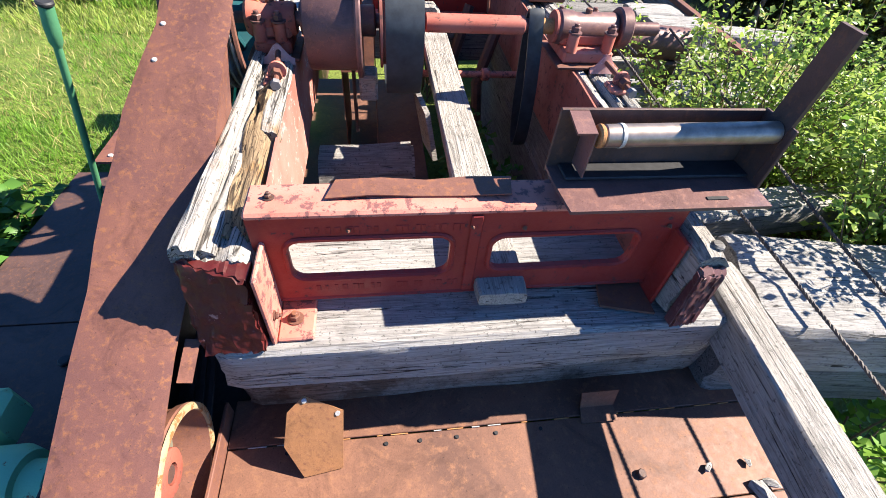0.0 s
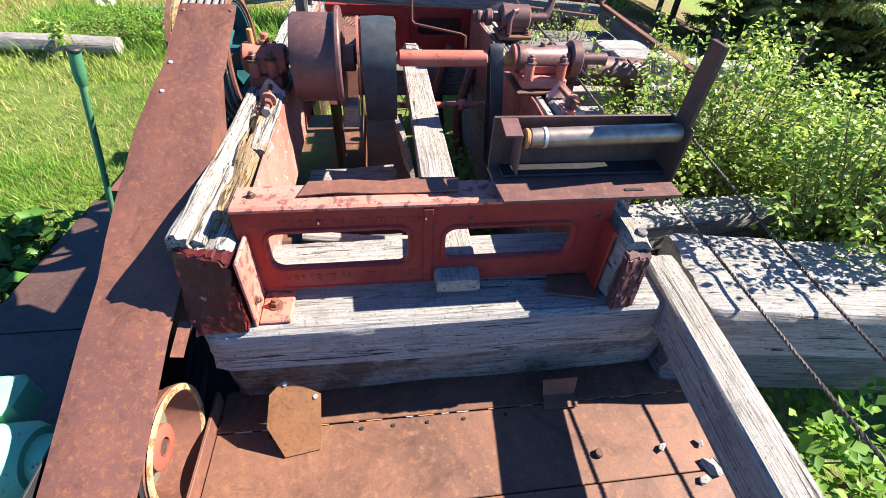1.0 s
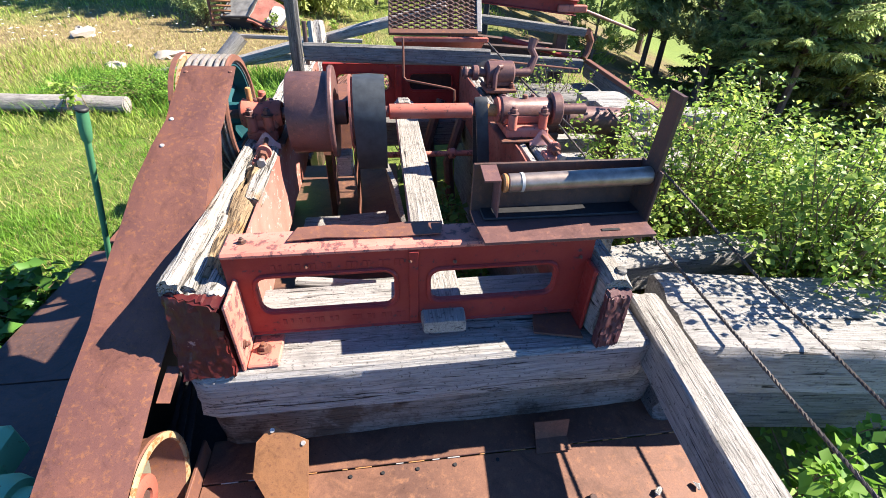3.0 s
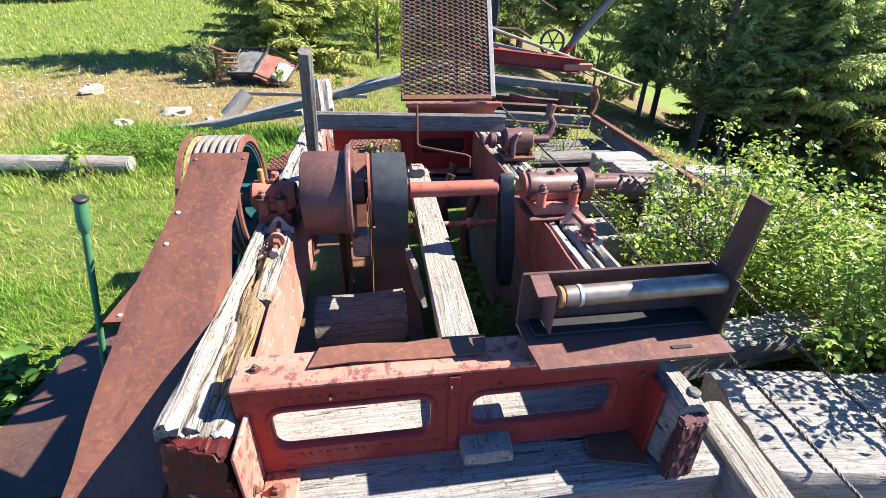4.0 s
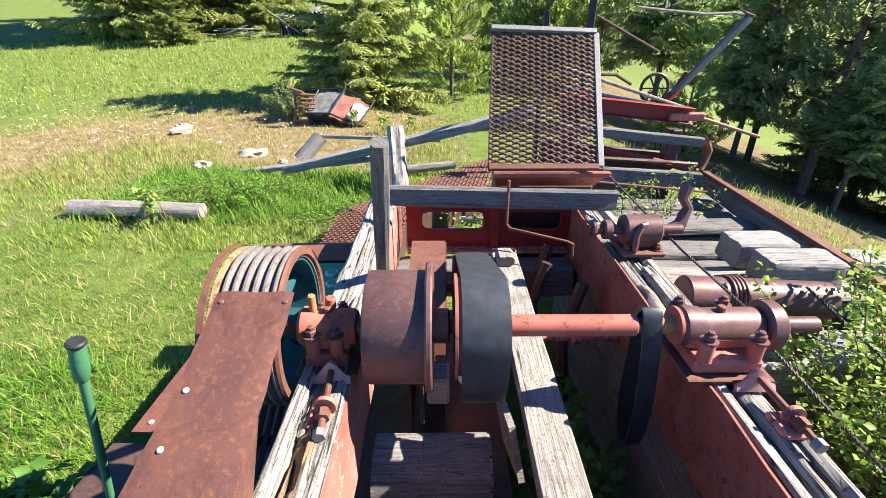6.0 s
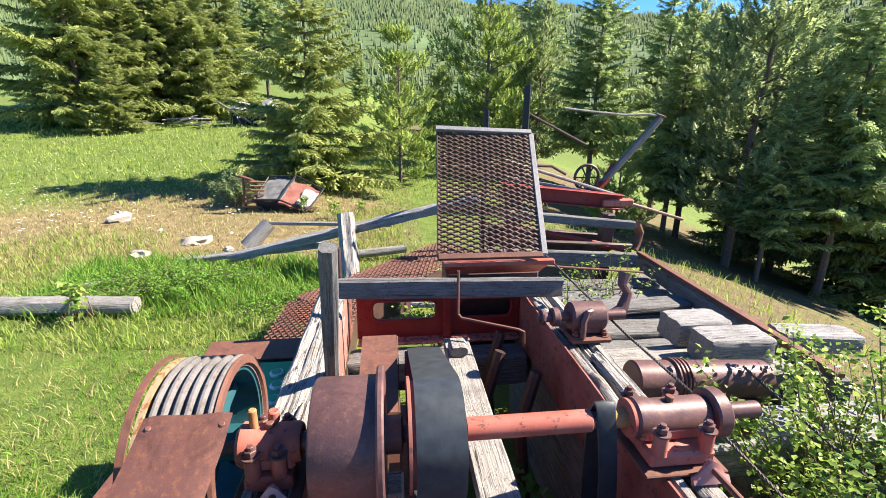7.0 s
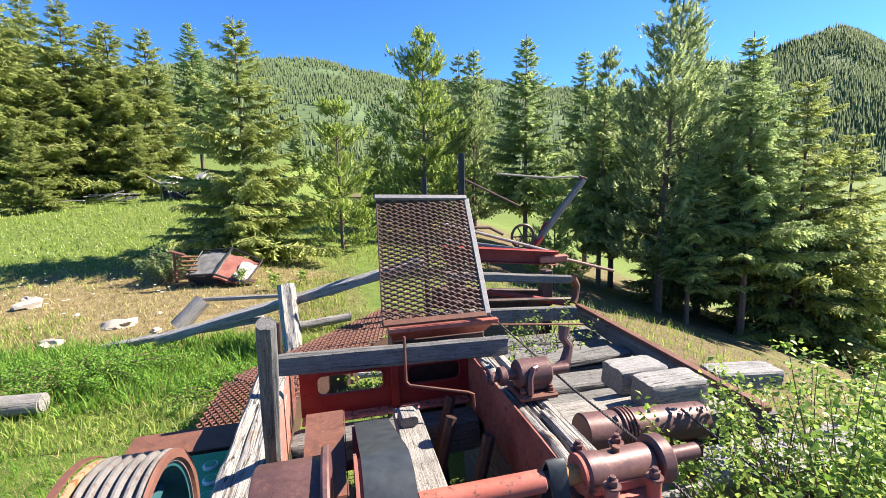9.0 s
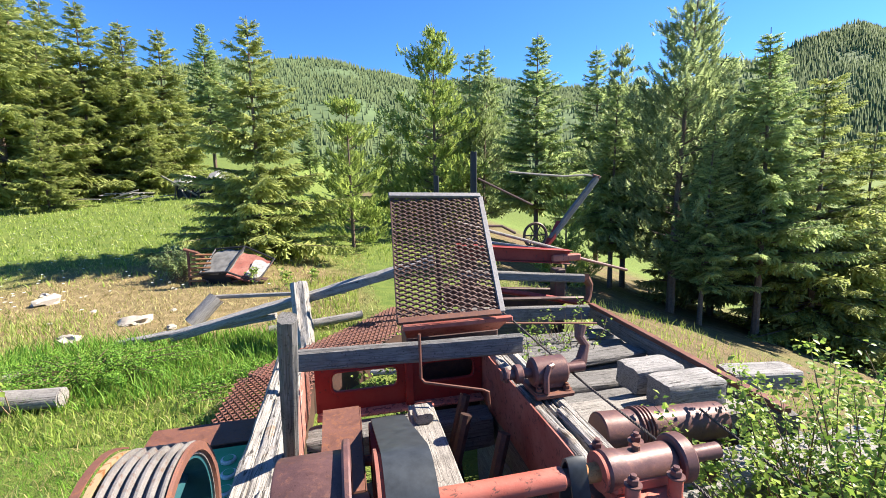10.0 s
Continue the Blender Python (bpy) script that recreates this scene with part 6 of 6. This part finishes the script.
shrub("leafy_weed", (-1.62, 0.85, 0.2), (-1.6, 0.85, 0.36), (0.22, 0.3, 0.2), 36, 420, 0.075, M_LEAF_DARK, "broad-leaved green weed at the deck edge", 11)
shrub("meadow_weeds", (-2.6, 5.0, 0.2), (-2.5, 5.0, 0.26), (1.2, 0.55, 0.16), 120, 14000, 0.022, M_WEED, "low bushy green weeds behind the log", 12)
shrub("meadow_weeds", (-0.9, 4.2, 0.2), (-0.9, 4.2, 0.25), (0.6, 0.5, 0.15), 60, 5000, 0.022, M_WEED, "low green weeds by the walkway", 13)
for x, y, hh, sd in ((-2.95, 4.22, 0.34, 31), (-1.1, 8.6, 0.42, 32), (-0.6, 8.9, 0.30, 33), (-3.3, 4.6, 0.26, 34), (-1.75, 9.2, 0.36, 35)):
    shrub("tall_weed", (x, y, 0.2), (x, y, 0.22 + hh * 0.5), (0.07, 0.07, hh * 0.6), 7, 90, 0.06, M_LEAF, "upright pale green weed in the meadow", sd)
shrub("leafy_shrub", (1.9, 3.35, 0.3), (1.85, 3.35, 0.80), (0.42, 0.3, 0.22), 26, 420, 0.03, M_LEAF, "sparse green shrub among the sleepers", 18)
shrub("grey_sage", (-3.35, 10.1, 0.2), (-3.35, 10.1, 0.45), (0.55, 0.4, 0.5), 60, 2600, 0.045, M_BLUE_SPRUCE, "grey-green sage bush beside the scrap", 14)

shrub("leafy_shrub", (12.6, 6.6, -2.6), (12.6, 6.6, -2.0), (1.1, 0.9, 0.8), 60, 4000, 0.09, M_WEED, "round green bush at the forest edge", 17)


def fronds(P, D, N, L, spread, droop, segs=4):
    """Needle sprays: a bent spine with slanted teeth on both sides; each spray is one island."""
    n = len(P)
    D = D / np.linalg.norm(D, axis=1)[:, None]
    W = np.cross(D, N)
    W /= np.linalg.norm(W, axis=1)[:, None] + 1e-9
    L = L[:, None]
    down = np.array((0, 0, -1.0))

    def at(u):
        return P + D * L * u + down * (L * droop * u * u)

    rows = [at(k / segs) for k in range(segs + 1)]
    for sign in (-1, 1):
        for k in range(segs):
            u = (k + 0.5) / segs
            rows.append(at(min(1.0, u + 0.22)) + W * L * (sign * spread * (1.0 - 0.75 * u ** 1.5)) + down * L * 0.05)
    v = np.stack(rows, 1).reshape(-1, 3)
    size = 3 * segs + 1
    base = np.arange(n)[:, None] * size
    tris = []
    for side in range(2):
        for k in range(segs):
            tris.append(base + np.array((k, k + 1, segs + 1 + side * segs + k)))
    return v, np.concatenate(tris)


def conifer(name, height, spread, seed, material, kind, low=0.05):
    """A conifer: tapered trunk, whorls of limbs, and flat sprays of needles along them."""
    r = np.random.default_rng(seed)
    ob = thing(name, (0, 0, 0), "", "tree", "conifers")
    spruce = kind == "spruce"
    bend = r.normal(0, 0.012, 2) * height
    bm = tube([(bend[0] * t * t, bend[1] * t * t, height * t) for t in np.linspace(0, 0.99, 9)], [max(0.008, 0.012 * height * (1 - t) + 0.006) for t in np.linspace(0, 1, 9)], 7)
    S, D, LN = [], [], []
    whorls = int(height * (4.4 if spruce else 3.2))
    for w in range(whorls):
        t = low + (0.985 - low) * (w + r.uniform(-0.3, 0.3)) / whorls
        if spruce:
            reach = spread * (1 - t) ** 0.92 * min(1.0, 0.8 + t * 2) * r.uniform(0.7, 1.15) + 0.04
        else:
            reach = spread * (1 - t) ** 0.8 * min(1, 0.5 + t * 2) * r.uniform(0.5, 1.2) + 0.06
        count = r.integers(5, 8) if spruce else r.integers(4, 7)
        a0 = r.uniform(0, math.tau)
        for k in range(count):
            a = a0 + k * math.tau / count + r.normal(0, 0.25)
            R = reach * r.uniform(0.65, 1.18)
            if r.random() < (0.08 if spruce else 0.15):
                continue
            out = np.array((math.cos(a), math.sin(a), 0))
            root = np.array((bend[0] * t * t, bend[1] * t * t, t * height))
            sag = (-0.25 + 0.6 * t) if spruce else (0.10 + 0.5 * t)
            u = np.linspace(0, 1, 6)
            line = root + out * R * u[:, None] + np.array((0, 0, 1)) * (R * (sag * u + (0.14 if spruce else 0.2) * u * u))[:, None]
            tube([tuple(p) for p in line[[0, 2, 5]]], [0.004 + 0.011 * R, 0.003 + 0.006 * R, 0.002], 3, bm)
            m = int((10 + 31 * R) if spruce else (12 + 28 * R))
            q = np.sort(r.uniform(0.12 if spruce else 0.3, 1.0, m) ** 0.85)
            base = np.stack([np.interp(q, u, line[:, i]) for i in range(3)], -1)
            tang = (line[-1] - line[0]) / max(R, 1e-3)
            side = np.cross(tang, (0, 0, 1))
            sgn = np.where(np.arange(m) % 2, 1.0, -1.0)
            if spruce:
                d = tang * r.uniform(0.5, 0.9, m)[:, None] + side * (sgn * r.uniform(0.35, 1.0, m))[:, None] + r.normal(0, 0.16, (m, 3)) + np.array((0, 0, -0.06))
                ln = (0.27 * R * (1.12 - q) + 0.11) * r.uniform(0.6, 1.15, m)
            else:
                d = tang * r.uniform(0.3, 0.9, m)[:, None] + side * (sgn * r.uniform(0.1, 0.8, m))[:, None] + r.normal(0, 0.3, (m, 3)) + np.array((0, 0, 0.55))
                ln = (0.13 * R * (1.1 - q) + 0.13) * r.uniform(0.7, 1.3, m)
                base = base + r.normal(0, 0.05 + 0.05 * R, (m, 3)) * np.array((1, 1, 0.6))
            S.append(base)
            D.append(d)
            LN.append(ln)
    P, D, LN = np.concatenate(S), np.concatenate(D), np.concatenate(LN)
    N = r.normal(0, 0.7, (len(P), 3)) + np.array((0, 0, 1.0))
    v, f = fronds(P, D, N, LN, 0.34 if spruce else 0.48, 0.22 if spruce else -0.1)
    part("trunk", bm, M_BARK, ob)
    part("crown", raw_mesh("crown", v, f, material), None, ob)
    return ob


KINDS = {
    "spruce": (conifer("spruce_tree", 6.0, 2.45, 21, M_SPRUCE, "spruce"), 6.0),
    "dark_spruce": (conifer("spruce_tree", 7.5, 2.5, 22, M_FOREST, "spruce", 0.24), 7.5),
    "grey_spruce": (conifer("spruce_tree", 6.0, 2.4, 23, M_BLUE_SPRUCE, "spruce", 0.12), 6.0),
    "pine": (conifer("pine_tree", 7.0, 2.5, 24, M_PINE, "pine", 0.10), 7.0),
    "young_pine": (conifer("pine_tree", 4.2, 1.7, 25, M_PINE, "pine"), 4.2),
    "tall_pine": (conifer("pine_tree", 9.0, 2.4, 26, M_BLUE_SPRUCE, "pine", 0.14), 9.0),
}
LABELS = {"spruce": "full green spruce with drooping limbs on the meadow edge", "dark_spruce": "dark green spruce tree in the forest edge", "grey_spruce": "grey-green spruce tree with dense limbs", "pine": "yellow-green pine tree in full sun", "young_pine": "young yellow-green pine by the meadow", "tall_pine": "tall open grey-green pine in the forest"}
TREES = [
    ("spruce", -2.05, 12.3, 6.1), ("young_pine", 0.3, 13.2, 4.4), ("pine", 3.6, 17.0, 7.6), ("dark_spruce", 6.9, 21.0, 9.0), ("dark_spruce", 6.7, 14.6, 7.9),
    ("dark_spruce", 11.2, 18.0, 9.8), ("tall_pine", 8.2, 9.6, 8.6), ("dark_spruce", 9.5, 8.3, 7.2), ("spruce", 11.4, 8.5, 7.0), ("spruce", 13.3, 8.8, 6.3), ("grey_spruce", 12.6, 11.2, 8.4), ("dark_spruce", 8.0, 8.4, 4.6),
    ("spruce", -13.6, 22.5, 10.5), ("spruce", -11.6, 25.0, 9.0), ("spruce", -10.0, 26.0, 8.4), ("spruce", -12.6, 23.6, 6.5), ("dark_spruce", -8.1, 33.0, 9.8), ("spruce", -11.2, 20.5, 3.6),
    ("spruce", -8.9, 24.5, 3.4), ("pine", 2.4, 21.0, 4.2), ("tall_pine", 8.7, 12.4, 7.6),
    ("grey_spruce", 10.6, 10.8, 7.6), ("dark_spruce", 5.2, 24.0, 7.0), ("spruce", 4.6, 20.0, 5.0), ("dark_spruce", 7.6, 11.4, 6.0), 
    ("spruce", -11.0, 27.4, 8.2), ("spruce", -9.4, 28.5, 8.6), ("spruce", -14.6, 26.0, 11.0), ("spruce", -15.0, 29.0, 10.0), ("pine", 0.5, 26.0, 4.6),
    ("young_pine", 5.0, 9.2, 2.6),
    ("dark_spruce", -2.0, 33.0, 4.6), ("grey_spruce", 3.0, 30.0, 5.5), ("grey_spruce", 8.0, 27.0, 10.5), ("tall_pine", 11.8, 12.8, 9.4),
         ("tall_pine", 5.6, 17.2, 6.6),
]
used = set()
for k, (kind, x, y, h) in enumerate(TREES):
    src, h0 = KINDS[kind]
    z = float(ground_height(x, y)) - 0.05
    m = Matrix.Translation((x, y, z)) @ Matrix.Rotation(k * 2.4, 4, "Z")
    if kind in used:
        ob = copy_thing(src, m)
    else:
        ob = src
        ob.matrix_basis = m
        used.add(kind)
    ob.scale = (h / h0,) * 3
    tagged(ob, LABELS[kind], "tree", "conifers")


# ---- hills ----
def hill(name, ridge, near_y, depth, trees, seed, label):
    """A wooded hillside below a ridge line of (x, z) at depth metres, falling towards near_y."""
    r = np.random.default_rng(seed)
    xs = np.linspace(ridge[0][0], ridge[-1][0], 70)
    top = np.interp(xs, [p[0] for p in ridge], [p[1] for p in ridge]) + 2.5 * np.sin(xs * 0.035) + 1.5 * np.sin(xs * 0.11 + 1)
    ts = np.linspace(0, 1, 30)
    X = np.repeat(xs[None], 30, 0) * (0.75 + 0.25 * ts[:, None])
    Y = near_y + (depth - near_y) * ts[:, None] + 12 * np.sin(xs * 0.03)[None]
    Z = -8 + (top[None] + 8) * ts[:, None] ** 0.9 + 4 * np.sin(X * 0.05) * np.sin(ts * math.pi)[:, None]
    v = np.stack((X, Y, Z), -1).reshape(-1, 3)
    i = (np.arange(29)[:, None] * 70 + np.arange(69)[None]).ravel()
    ob = new(name, raw_mesh(name, v, np.stack((i, i + 1, i + 71, i + 70), -1), M_HILL, True))
    tagged(ob, label, "hill", kind="structure")
    n = trees
    a, b = r.uniform(0, 28.99, n), r.uniform(0, 68.99, n)
    clear = np.sin(b * 0.55 + 2) * np.sin(a * 0.5) + r.normal(0, 0.4, n) > -0.35
    a, b = a[clear], b[clear]
    G = v.reshape(30, 70, 3)
    ia, ib = a.astype(int), b.astype(int)
    fa, fb = (a - ia)[:, None], (b - ib)[:, None]
    P = (G[ia, ib] * (1 - fa) + G[ia + 1, ib] * fa) * (1 - fb) + (G[ia, ib + 1] * (1 - fa) + G[ia + 1, ib + 1] * fa) * fb
    n = len(P)
    h = r.uniform(2.6, 6.0, n)[:, None]
    w = h * 0.15
    V = [P + np.array((0, 0, 1)) * h]
    for k in range(5):
        t = k * math.tau / 5 + r.uniform(0, 1, n)
        V.append(P + np.stack((np.cos(t), np.sin(t), np.zeros(n)), -1) * w)
    V = np.stack(V, 1).reshape(-1, 3)
    k = np.arange(n)[:, None] * 6
    F = np.concatenate([k + np.array((0, 1 + j, 1 + (j + 1) % 5)) for j in range(5)])
    wood = new("distant_forest", raw_mesh("distant_forest", V, F, M_HILLTREES))
    tagged(wood, "far conifer forest covering the hillside", "forest", kind="stuff")


hill("hill_far", [(-420, 100), (-148, 122), (-83, 126), (-20, 133), (36, 122), (84, 117), (140, 112), (273, 112), (365, 108), (460, 80)], 160, 500, 34000, 51, "far green wooded hill under blue sky")
hill("hill_right", [(150, 20), (230, 60), (286, 84), (339, 98), (390, 112), (440, 122), (486, 119), (600, 125)], 130, 300, 40000, 52, "wooded hillside rising beyond the forest")
